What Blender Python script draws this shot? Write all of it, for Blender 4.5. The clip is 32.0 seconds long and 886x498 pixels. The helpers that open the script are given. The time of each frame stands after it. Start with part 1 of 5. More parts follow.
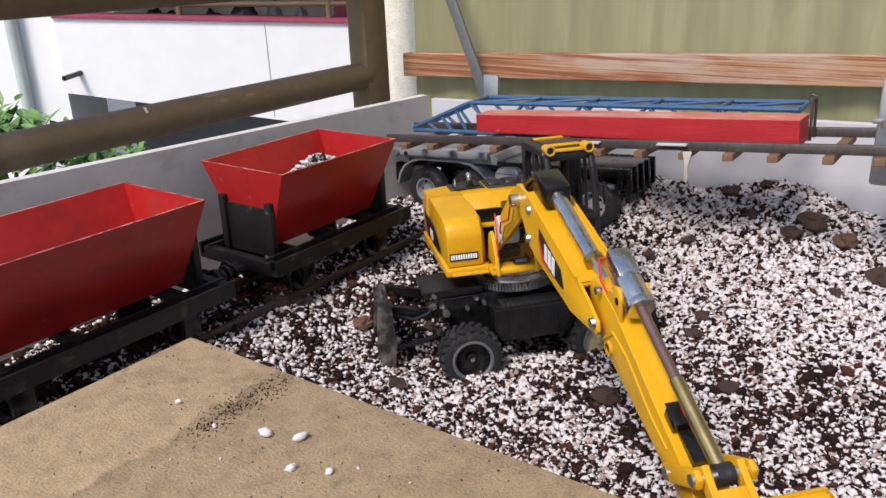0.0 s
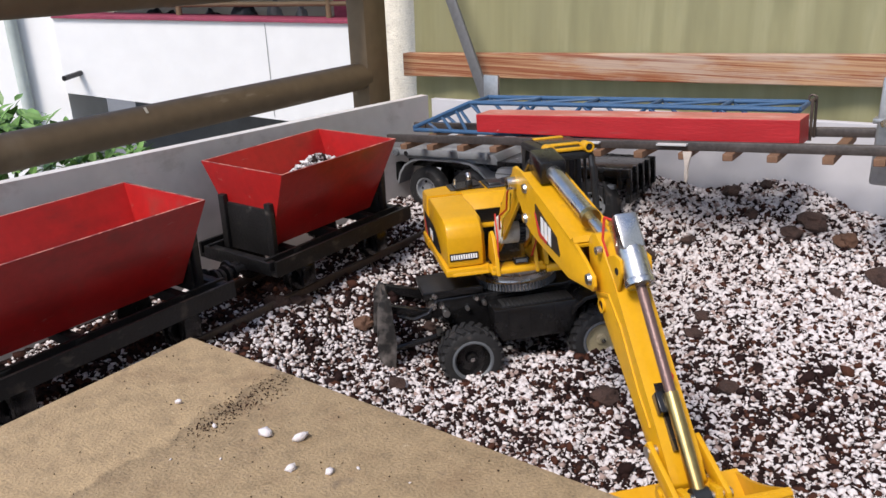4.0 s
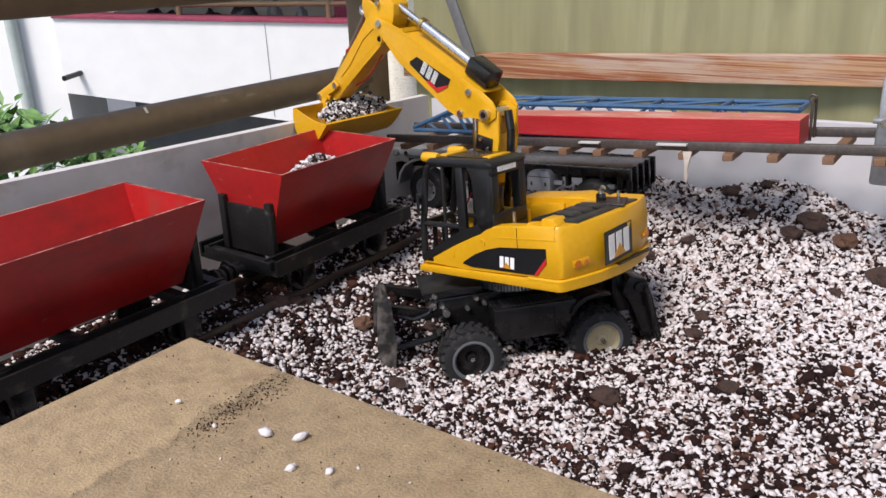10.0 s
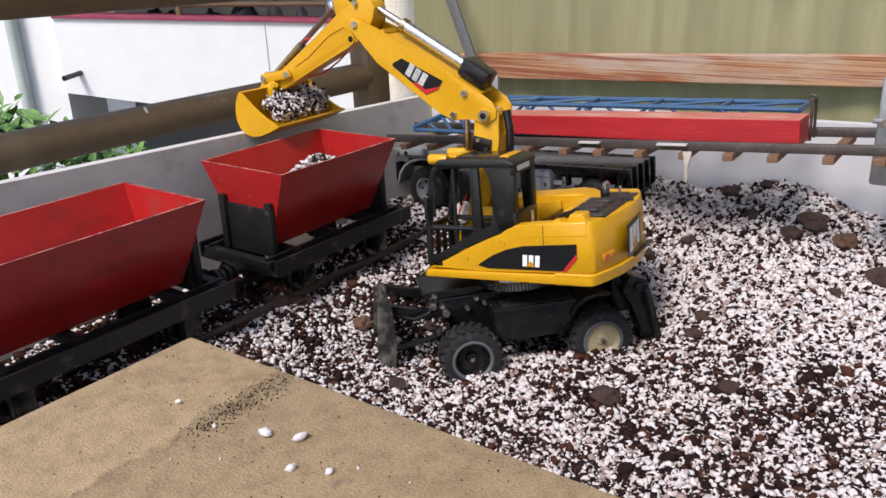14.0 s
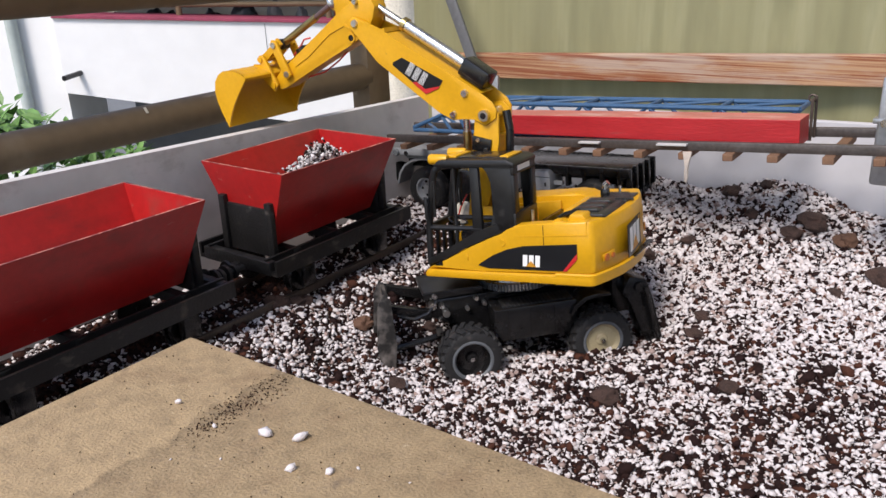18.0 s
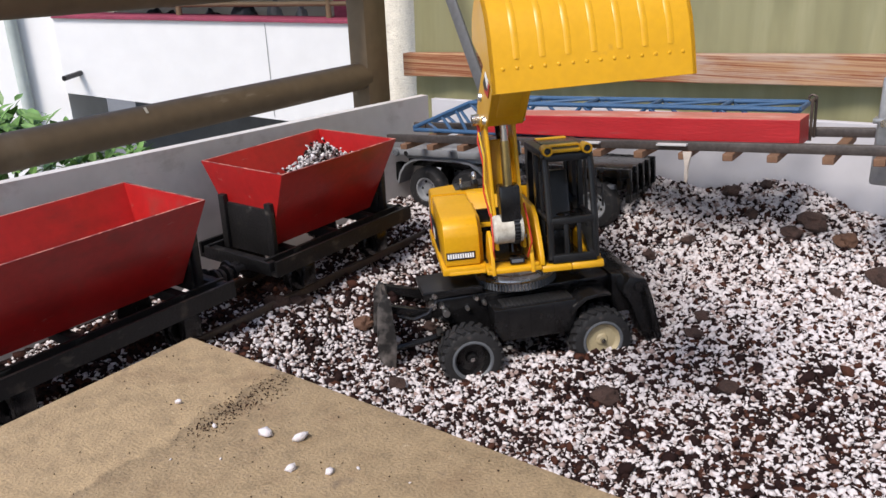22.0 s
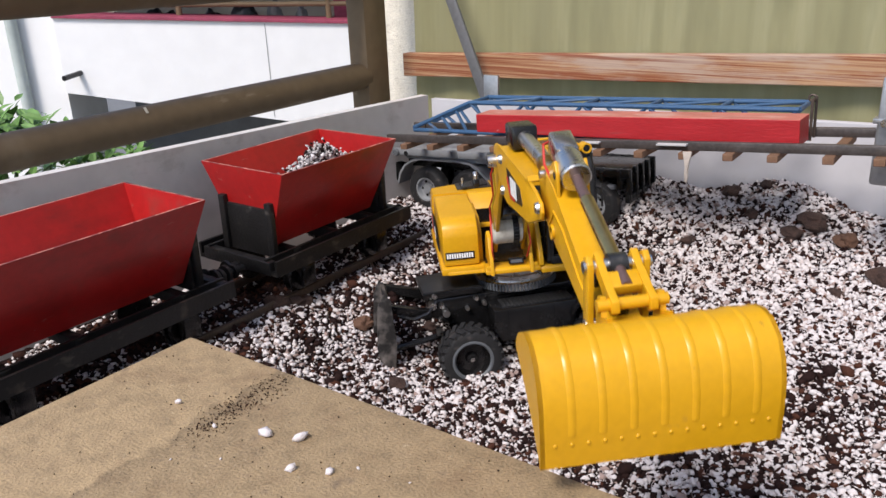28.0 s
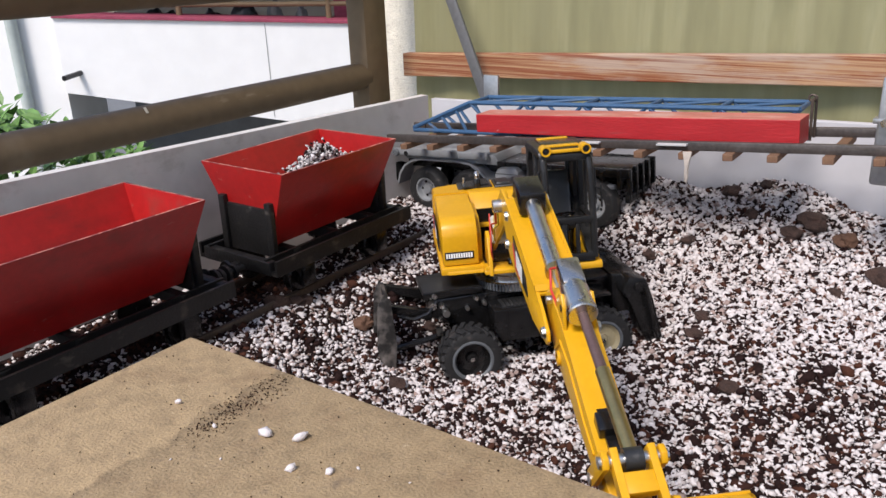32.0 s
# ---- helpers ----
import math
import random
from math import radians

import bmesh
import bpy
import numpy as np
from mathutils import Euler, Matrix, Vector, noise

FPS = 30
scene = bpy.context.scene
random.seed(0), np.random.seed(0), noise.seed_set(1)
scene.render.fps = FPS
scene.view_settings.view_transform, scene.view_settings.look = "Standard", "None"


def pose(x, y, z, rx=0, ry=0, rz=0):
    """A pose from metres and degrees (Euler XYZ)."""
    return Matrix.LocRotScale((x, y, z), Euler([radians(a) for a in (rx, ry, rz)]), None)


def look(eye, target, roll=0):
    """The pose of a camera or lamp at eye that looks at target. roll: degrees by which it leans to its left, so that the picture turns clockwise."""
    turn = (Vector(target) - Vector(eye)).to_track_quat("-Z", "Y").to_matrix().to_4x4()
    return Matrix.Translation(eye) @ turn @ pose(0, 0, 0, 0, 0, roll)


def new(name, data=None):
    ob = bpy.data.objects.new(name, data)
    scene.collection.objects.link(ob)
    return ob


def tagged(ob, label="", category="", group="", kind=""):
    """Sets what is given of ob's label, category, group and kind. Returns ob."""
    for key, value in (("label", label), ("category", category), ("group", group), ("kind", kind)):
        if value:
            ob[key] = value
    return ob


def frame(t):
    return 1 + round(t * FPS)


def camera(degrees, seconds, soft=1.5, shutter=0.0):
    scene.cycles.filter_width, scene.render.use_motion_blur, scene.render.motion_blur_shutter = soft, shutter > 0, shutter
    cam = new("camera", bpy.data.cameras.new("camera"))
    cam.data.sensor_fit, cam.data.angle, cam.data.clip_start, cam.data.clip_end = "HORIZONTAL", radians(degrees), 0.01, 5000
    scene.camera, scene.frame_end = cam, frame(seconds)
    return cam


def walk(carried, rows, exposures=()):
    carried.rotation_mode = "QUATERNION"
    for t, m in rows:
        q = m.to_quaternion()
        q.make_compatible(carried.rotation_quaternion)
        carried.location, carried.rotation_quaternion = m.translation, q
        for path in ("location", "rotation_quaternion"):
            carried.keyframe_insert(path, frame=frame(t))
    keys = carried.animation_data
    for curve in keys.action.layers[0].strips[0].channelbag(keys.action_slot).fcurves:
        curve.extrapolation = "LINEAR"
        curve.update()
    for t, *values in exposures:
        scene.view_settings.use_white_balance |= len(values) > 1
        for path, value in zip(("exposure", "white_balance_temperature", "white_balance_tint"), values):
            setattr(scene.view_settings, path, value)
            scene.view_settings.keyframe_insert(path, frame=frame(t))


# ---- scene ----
cam = camera(56.5, 32.0, soft=1.5, shutter=0.4)
EYE = (0.0, 0.0, 0.508)
VIEW = Matrix(((0.80729, -0.17703, 0.56298, EYE[0]), (0.58894, 0.30293, -0.74925, EYE[1]),
               (-0.03790, 0.93643, 0.34881, EYE[2]), (0, 0, 0, 1)))
walk(cam, [(0.0, VIEW), (32.0, VIEW)], exposures=[(0.0, 0.48, 6580, 15), (32.0, 0.48, 6580, 15)])

# ---- light ----
world = bpy.data.worlds.new("sky")
scene.world = world
world.use_nodes = True
wn = world.node_tree.nodes
sky = wn.new("ShaderNodeTexSky")
sky.sky_type, sky.sun_disc = "NISHITA", False
sky.sun_elevation, sky.sun_rotation = radians(52), radians(179)
wn["Background"].inputs["Strength"].default_value = 0.15
world.node_tree.links.new(sky.outputs[0], wn["Background"].inputs["Color"])
sun = new("sun", bpy.data.lights.new("sun", "SUN"))
sun.data.energy, sun.data.angle, sun.data.color = 2.7, radians(16), (1.0, 0.96, 0.9)
sun.matrix_world = look((0.02, -0.80, 1.02), (0, 0, 0))


# ---- materials ----
def mat(name, color, rough=0.5, metal=0.0, grain=40.0, vary=0.15, bump=0.1, dirt=None, dirt_amount=0.3, spec=0.5,
        stretch=(1, 1, 1), coat=0.0, speckle=0.0):
    """A procedural surface: colour varied at two scales, dirt in patches, fine relief."""
    m = bpy.data.materials.new(name)
    m.use_nodes = True
    n, l = m.node_tree.nodes, m.node_tree.links
    b = n["Principled BSDF"]
    b.inputs["Roughness"].default_value, b.inputs["Metallic"].default_value = rough, metal
    b.inputs["Specular IOR Level"].default_value = spec
    b.inputs["Coat Weight"].default_value = coat
    tc, mp = n.new("ShaderNodeTexCoord"), n.new("ShaderNodeMapping")
    mp.inputs["Scale"].default_value = stretch
    l.new(tc.outputs["Object"], mp.inputs["Vector"])
    fine, wide = n.new("ShaderNodeTexNoise"), n.new("ShaderNodeTexNoise")
    fine.inputs["Scale"].default_value, fine.inputs["Detail"].default_value = grain * 6, 6
    wide.inputs["Scale"].default_value, wide.inputs["Detail"].default_value = grain, 5
    for t in (fine, wide):
        l.new(mp.outputs[0], t.inputs["Vector"])
    add = n.new("ShaderNodeMath")
    add.operation = "ADD"
    l.new(fine.outputs[0], add.inputs[0]), l.new(wide.outputs[0], add.inputs[1])
    ramp = n.new("ShaderNodeMapRange")
    ramp.inputs[1].default_value, ramp.inputs[2].default_value = 0.6, 1.4
    ramp.inputs[3].default_value, ramp.inputs[4].default_value = 1 - vary, 1 + vary
    l.new(add.outputs[0], ramp.inputs[0])
    mul = n.new("ShaderNodeVectorMath")
    mul.operation = "SCALE"
    mul.inputs[0].default_value = color
    l.new(ramp.outputs[0], mul.inputs["Scale"])
    last = mul.outputs[0]
    if dirt:
        dr = n.new("ShaderNodeMapRange")
        dr.inputs[1].default_value, dr.inputs[2].default_value = 0.75 - dirt_amount * 0.5, 0.8
        l.new(wide.outputs[0], dr.inputs[0])
        mx = n.new("ShaderNodeMix")
        mx.data_type = "RGBA"
        mx.inputs["B"].default_value = (*dirt, 1)
        l.new(dr.outputs[0], mx.inputs["Factor"]), l.new(last, mx.inputs["A"])
        last = mx.outputs["Result"]
    l.new(last, b.inputs["Base Color"])
    rr = n.new("ShaderNodeMapRange")
    rr.inputs[3].default_value, rr.inputs[4].default_value = max(0.02, rough - 0.12), min(1, rough + 0.12)
    l.new(wide.outputs[0], rr.inputs[0]), l.new(rr.outputs[0], b.inputs["Roughness"])
    if bump:
        bp = n.new("ShaderNodeBump")
        bp.inputs["Strength"].default_value, bp.inputs["Distance"].default_value = bump, 0.002
        l.new(fine.outputs[0], bp.inputs["Height"]), l.new(bp.outputs[0], b.inputs["Normal"])
    return m


YELLOW = mat("yellow_paint", (0.63, 0.326, 0.008), 0.34, grain=30, vary=0.08, bump=0.03, dirt=(0.36, 0.19, 0.04), dirt_amount=0.10, spec=0.42)
BLACK = mat("black_plastic", (0.008, 0.0078, 0.008), 0.24, grain=60, vary=0.25, bump=0.03, dirt=(0.030, 0.026, 0.024), dirt_amount=0.10, spec=0.5)
CABBLACK = mat("satin_black_frame", (0.011, 0.011, 0.0112), 0.38, grain=50, vary=0.25, bump=0.05, dirt=(0.04, 0.038, 0.036), dirt_amount=0.2, spec=0.42)
BADGE = mat("badge_black", (0.010, 0.010, 0.011), 0.35, grain=40, vary=0.1, bump=0, spec=0.3)
TRIGOLD = mat("gold_triangle", (0.55, 0.25, 0.02), 0.45, grain=40, vary=0.05, bump=0)
RUBBER = mat("tyre_rubber", (0.012, 0.012, 0.0125), 0.7, grain=70, vary=0.3, bump=0.25, dirt=(0.12, 0.10, 0.09), dirt_amount=0.35)
STEEL = mat("bare_steel", (0.62, 0.61, 0.58), 0.28, 1.0, grain=60, vary=0.12, bump=0.04)
BRASS = mat("brass_tube", (0.48, 0.36, 0.15), 0.33, 1.0, grain=60, vary=0.12, bump=0.04)
SPINDLE = mat("dull_spindle_steel", (0.16, 0.10, 0.09), 0.4, 0.5, grain=90, vary=0.2, bump=0.2)
CREAM = mat("cream_plastic", (0.44, 0.37, 0.22), 0.55, grain=80, vary=0.12, bump=0.1, dirt=(0.2, 0.15, 0.1))
MOTORWHITE = mat("dirty_white_plastic", (0.60, 0.575, 0.49), 0.5, grain=70, vary=0.15, bump=0.2, dirt=(0.22, 0.17, 0.11), dirt_amount=0.5)
GREYRIM = mat("grey_plastic", (0.11, 0.12, 0.13), 0.5, grain=80, vary=0.12, bump=0.1)
WHITE = mat("white_lettering", (0.8, 0.8, 0.78), 0.5, grain=60, vary=0.05, bump=0)
REDTRIM = mat("red_decal", (0.5, 0.02, 0.02), 0.4, grain=60, vary=0.05, bump=0)
WIRE_RED = mat("red_wire", (0.5, 0.03, 0.015), 0.5, bump=0)
WIRE_YEL = mat("yellow_wire", (0.6, 0.42, 0.03), 0.5, bump=0)
TUBRED = mat("red_wagon_paint", (0.37, 0.013, 0.012), 0.33, grain=18, vary=0.18, bump=0.08, dirt=(0.20, 0.05, 0.035), dirt_amount=0.3)
RIMPAINT = mat("worn_rim_paint", (0.42, 0.16, 0.12), 0.6, grain=45, vary=0.7, bump=0.2)
WAGONBLACK = mat("black_wagon_iron", (0.010, 0.0095, 0.0095), 0.45, 0.1, grain=50, vary=0.35, bump=0.3, dirt=(0.07, 0.055, 0.045), dirt_amount=0.2)
RUST = mat("rusty_rail", (0.10, 0.075, 0.06), 0.6, 0.5, grain=50, vary=0.35, bump=0.3)
SLEEPER = mat("sleeper_wood", (0.17, 0.09, 0.05), 0.75, grain=60, vary=0.3, bump=0.3, stretch=(1, 6, 1))
SCUFFED = mat("scuffed_black_steel", (0.02, 0.019, 0.018), 0.5, grain=55, vary=0.4, bump=0.3, dirt=(0.26, 0.23, 0.21), dirt_amount=0.55)
WALLWHITE = mat("grey_white_board", (0.61, 0.58, 0.55), 0.65, grain=7, vary=0.1, bump=0.2, dirt=(0.38, 0.35, 0.32), dirt_amount=0.35)
BACKWHITE = mat("white_board", (0.52, 0.515, 0.535), 0.6, grain=5, vary=0.07, bump=0.1, dirt=(0.5, 0.48, 0.47), dirt_amount=0.2)
STONE = mat("beige_slab", (0.385, 0.275, 0.150), 0.75, grain=80, vary=0.40, bump=0.6, dirt=(0.22, 0.16, 0.10), dirt_amount=0.3)
SOIL = mat("dark_soil", (0.018, 0.0095, 0.0085), 0.95, grain=60, vary=0.4, bump=0.8, spec=0.1)
BROWNTUBE = mat("brown_railing_paint", (0.165, 0.115, 0.066), 0.5, grain=9, vary=0.15, bump=0.05, dirt=(0.24, 0.18, 0.12), dirt_amount=0.25, spec=0.25)
STUCCO = mat("cream_stucco", (0.80, 0.75, 0.63), 0.85, grain=45, vary=0.15, bump=1.0)
SHEET = mat("yellowed_plastic_sheet", (0.30, 0.283, 0.150), 0.45, grain=4, vary=0.22, bump=0.05, dirt=(0.22, 0.21, 0.12), dirt_amount=0.35, stretch=(2, 1, 0.12))
OUTWHITE = mat("white_render", (0.82, 0.82, 0.80), 0.8, grain=2, vary=0.05, bump=0.1)
STRUTGREY = mat("dull_grey_steel", (0.17, 0.172, 0.175), 0.45, 0.4, grain=25, vary=0.2, bump=0.1)
GALV = mat("galvanised_steel", (0.42, 0.43, 0.44), 0.4, 0.8, grain=30, vary=0.2, bump=0.1)
BLUE = mat("blue_truss_paint", (0.035, 0.095, 0.19), 0.45, grain=40, vary=0.2, bump=0.1, dirt=(0.10, 0.10, 0.11), dirt_amount=0.25)
REDBEAM = mat("red_beam_paint", (0.38, 0.014, 0.018), 0.5, grain=14, vary=0.2, bump=0.25, stretch=(1, 5, 5), dirt=(0.3, 0.05, 0.05), dirt_amount=0.2)
REDTOP = mat("worn_red_top", (0.46, 0.15, 0.11), 0.6, grain=14, vary=0.25, bump=0.25, stretch=(1, 5, 5))
SILVER = mat("silver_plastic", (0.30, 0.315, 0.33), 0.38, 0.3, grain=40, vary=0.1, bump=0.05)
DARKGREY = mat("dark_grey_plastic", (0.018, 0.0185, 0.019), 0.36, grain=50, vary=0.25, bump=0.1, dirt=(0.11, 0.10, 0.09), dirt_amount=0.25)
RAILSTEEL = mat("worn_rail_steel", (0.11, 0.095, 0.088), 0.45, 0.6, grain=40, vary=0.3, bump=0.2)
LEAF = mat("leaf_green", (0.12, 0.24, 0.055), 0.5, grain=8, vary=0.4, bump=0.1)
# dull grey for concrete, and for the shade under the opposite balcony
SHADEWALL = mat("grey_concrete_and_shade", (0.16, 0.16, 0.155), 0.8, grain=3, vary=0.2, bump=0.2)


def wood(name, light, dark, scale):
    """Weathered plank: long grain lines along x."""
    m = mat(name, light, 0.7, grain=12, vary=0.15, bump=0.2, stretch=(0.25, 4, 4))
    n, l = m.node_tree.nodes, m.node_tree.links
    tc, mp, w = n.new("ShaderNodeTexCoord"), n.new("ShaderNodeMapping"), n.new("ShaderNodeTexNoise")
    mp.inputs["Scale"].default_value = (0.22, 9, 26)
    w.inputs["Scale"].default_value, w.inputs["Detail"].default_value, w.inputs["Distortion"].default_value = scale, 4, 1.2
    r = n.new("ShaderNodeMapRange")
    r.inputs[1].default_value, r.inputs[2].default_value = 0.42, 0.62
    mx = n.new("ShaderNodeMix")
    mx.data_type = "RGBA"
    mx.inputs["B"].default_value = (*dark, 1)
    b = n["Principled BSDF"]
    old = b.inputs["Base Color"].links[0].from_socket
    l.new(tc.outputs["Object"], mp.inputs[0]), l.new(mp.outputs[0], w.inputs["Vector"]), l.new(w.outputs[0], r.inputs[0])
    l.new(r.outputs[0], mx.inputs["Factor"]), l.new(old, mx.inputs["A"]), l.new(mx.outputs["Result"], b.inputs["Base Color"])
    return m


def stain(m, nx, ny, at, width, tone):
    """A dark spill line across the slab, with a duller side."""
    n, l = m.node_tree.nodes, m.node_tree.links
    b = n["Principled BSDF"]
    old = b.inputs["Base Color"].links[0].from_socket
    tc, dot, ns, add, mr = (n.new("ShaderNode" + k) for k in ("TexCoord", "VectorMath", "TexNoise", "Math", "MapRange"))
    dot.operation, dot.inputs[1].default_value = "DOT_PRODUCT", (nx, ny, 0)
    ns.inputs["Scale"].default_value, ns.inputs["Detail"].default_value = 38, 8
    l.new(tc.outputs["Object"], dot.inputs[0]), l.new(tc.outputs["Object"], ns.inputs["Vector"])
    add.operation = "MULTIPLY_ADD"
    add.inputs[1].default_value = 0.045
    l.new(ns.outputs[0], add.inputs[0]), l.new(dot.outputs["Value"], add.inputs[2])
    mr.inputs[1].default_value, mr.inputs[2].default_value = at - width + .022, at + width * 2 + .022
    l.new(add.outputs[0], mr.inputs[0])
    cr = n.new("ShaderNodeValToRGB")
    for e, p, c in ((cr.color_ramp.elements[0], 0.0, 1.0), (cr.color_ramp.elements[1], 1.0, 0.86)):
        e.position, e.color = p, (c, c, c, 1)
    for p, c in ((0.26, 1.06), (0.36, tone), (0.5, tone + .12), (0.75, 0.84)):
        e = cr.color_ramp.elements.new(p)
        e.color = (c, c, c, 1)
    l.new(mr.outputs[0], cr.inputs[0])
    mul = n.new("ShaderNodeMix")
    mul.data_type, mul.blend_type = "RGBA", "MULTIPLY"
    mul.inputs["Factor"].default_value = 1
    l.new(old, mul.inputs["A"]), l.new(cr.outputs[0], mul.inputs["B"]), l.new(mul.outputs["Result"], b.inputs["Base Color"])


stain(STONE, 1.0, 0.02, -0.4445, 0.0186, 0.66)


def wear(m, color, scale, stretch, lo, hi, share=1.0):
    """Scratches, chips or streaks of another tone, in sparse stretched spots."""
    n, l = m.node_tree.nodes, m.node_tree.links
    b = n["Principled BSDF"]
    old = b.inputs["Base Color"].links[0].from_socket
    tc, mp, ns, mr, mx = (n.new("ShaderNode" + k) for k in ("TexCoord", "Mapping", "TexNoise", "MapRange", "Mix"))
    mp.inputs["Scale"].default_value = stretch
    ns.inputs["Scale"].default_value, ns.inputs["Detail"].default_value, ns.inputs["Roughness"].default_value = scale, 5, 0.65
    mr.inputs[1].default_value, mr.inputs[2].default_value, mr.inputs[4].default_value = lo, hi, share
    mx.data_type = "RGBA"
    mx.inputs["B"].default_value = (*color, 1)
    l.new(tc.outputs["Object"], mp.inputs[0]), l.new(mp.outputs[0], ns.inputs["Vector"]), l.new(ns.outputs[0], mr.inputs[0])
    l.new(mr.outputs[0], mx.inputs["Factor"]), l.new(old, mx.inputs["A"]), l.new(mx.outputs["Result"], b.inputs["Base Color"])


wear(TUBRED, (0.42, 0.20, 0.16), 55, (1, 0.35, 1), 0.66, 0.72, 0.7)
wear(TUBRED, (0.13, 0.012, 0.012), 16, (1, 0.6, 1.6), 0.52, 0.72, 0.6)
wear(RIMPAINT, (0.13, 0.02, 0.02), 70, (1, 1, 1), 0.48, 0.54, 0.9)
wear(REDBEAM, (0.55, 0.40, 0.36), 70, (0.6, 1, 1), 0.70, 0.74, 0.8)
wear(REDTOP, (0.55, 0.36, 0.30), 30, (0.4, 1, 1), 0.52, 0.66, 0.7)
wear(WALLWHITE, (0.30, 0.26, 0.22), 14, (1, 0.7, 1.2), 0.58, 0.74, 0.7)
wear(WALLWHITE, (0.66, 0.55, 0.53), 5, (1, 1, 1), 0.50, 0.66, 0.6)
wear(BROWNTUBE, (0.34, 0.27, 0.19), 28, (1, 0.25, 1), 0.62, 0.74, 0.7)
wear(STONE, (0.19, 0.115, 0.06), 16, (1, 1, 1), 0.54, 0.72, 0.65)
wear(STONE, (0.52, 0.42, 0.28), 210, (1, 1, 1), 0.64, 0.72, 0.7)
wear(STONE, (0.13, 0.085, 0.05), 240, (1, 1, 1), 0.66, 0.74, 0.8)
wear(YELLOW, (0.20, 0.11, 0.03), 85, (1, 1, 1), 0.70, 0.76, 0.7)
wear(WAGONBLACK, (0.11, 0.095, 0.08), 60, (1, 0.5, 1), 0.60, 0.72, 0.6)
wear(BACKWHITE, (0.42, 0.40, 0.40), 22, (1, 1, 1), 0.62, 0.76, 0.6)
wear(STUCCO, (0.50, 0.45, 0.36), 150, (1, 1, 1), 0.55, 0.66, 0.5)
wear(SHEET, (0.44, 0.42, 0.25), 9, (1.5, 1, 0.12), 0.52, 0.66, 0.5)
wear(SHEET, (0.20, 0.195, 0.10), 7, (1.2, 1, 0.25), 0.56, 0.68, 0.6)


def let_through(m, color, share):
    """Thin plastic that passes daylight from behind."""
    n, l = m.node_tree.nodes, m.node_tree.links
    tr, mx = n.new("ShaderNodeBsdfTranslucent"), n.new("ShaderNodeMixShader")
    tr.inputs["Color"].default_value = (*color, 1)
    mx.inputs[0].default_value = share
    out = n["Material Output"]
    l.new(n["Principled BSDF"].outputs[0], mx.inputs[1]), l.new(tr.outputs[0], mx.inputs[2]), l.new(mx.outputs[0], out.inputs[0])


let_through(SHEET, (0.66, 0.61, 0.32), 0.23)
PLANK = wood("weathered_plank", (0.42, 0.245, 0.130), (0.22, 0.058, 0.018), 12)
wear(PLANK, (0.44, 0.36, 0.29), 3.2, (0.9, 3, 5), 0.52, 0.62, 0.6)
wear(PLANK, (0.20, 0.045, 0.014), 9, (0.20, 6, 22), 0.56, 0.62, 0.8)


def pieces_mat(name, light, dark, share, bump=0.6):
    """Loose grains: each island its own tone, most light, some dark."""
    m = mat(name, light, 0.9, grain=150, vary=0.12, bump=bump, spec=0.12)
    n, l = m.node_tree.nodes, m.node_tree.links
    g = n.new("ShaderNodeNewGeometry")
    r = n.new("ShaderNodeMapRange")
    r.inputs[1].default_value, r.inputs[2].default_value = share, share + 0.12
    mx = n.new("ShaderNodeMix")
    mx.data_type = "RGBA"
    mx.inputs["A"].default_value = (*dark, 1)
    b = n["Principled BSDF"]
    old = b.inputs["Base Color"].links[0].from_socket
    l.new(g.outputs["Random Per Island"], r.inputs[0]), l.new(r.outputs[0], mx.inputs["Factor"])
    l.new(old, mx.inputs["B"]), l.new(mx.outputs["Result"], b.inputs["Base Color"])
    return m


PERLITE = pieces_mat("white_perlite", (0.70, 0.655, 0.65), (0.36, 0.27, 0.24), 0.12)
CLODS = pieces_mat("dark_bark_crumbs", (0.021, 0.0105, 0.0095), (0.070, 0.028, 0.018), 0.16)


# ---- mesh helpers ----
def mesh_of(bm, name, material, smooth=False):
    me = bpy.data.meshes.new(name)
    bmesh.ops.recalc_face_normals(bm, faces=bm.faces)
    bm.to_mesh(me)
    bm.free()
    for m in (material if isinstance(material, (list, tuple)) else [material]):
        me.materials.append(m)
    if smooth:
        me.polygons.foreach_set("use_smooth", [True] * len(me.polygons))
        me.set_sharp_from_angle(angle=radians(35))
    return me


def part(name, bm, material, parent, label="", smooth=True):
    """One mesh object under a thing or a part."""
    ob = new(name, mesh_of(bm, name, material, smooth))
    ob.parent = parent
    return tagged(ob, label)


def thing(name, label, category, m=None, group="", bm=None, material=None, kind="", smooth=True):
    """A top-level thing: an Empty at its base, or a mesh."""
    ob = new(name, mesh_of(bm, name, material, smooth) if bm else None)
    if m is not None:
        ob.matrix_world = m
    return tagged(ob, label, category, group, kind)


def box(bm, x0, x1, y0, y1, z0, z1, bevel=0.0, m=None):
    vs = [bm.verts.new((x, y, z)) for x in (x0, x1) for y in (y0, y1) for z in (z0, z1)]
    fs = [bm.faces.new([vs[i] for i in q]) for q in ((0, 1, 3, 2), (4, 6, 7, 5), (0, 4, 5, 1), (2, 3, 7, 6), (0, 2, 6, 4), (1, 5, 7, 3))]
    if m is not None:
        for v in vs:
            v.co = m @ v.co
    if bevel:
        bmesh.ops.bevel(bm, geom=list({e for f in fs for e in f.edges}), offset=bevel, segments=2, affect="EDGES", profile=0.5)
    return bm


def B(*a, **k):
    return box(bmesh.new(), *a, **k)


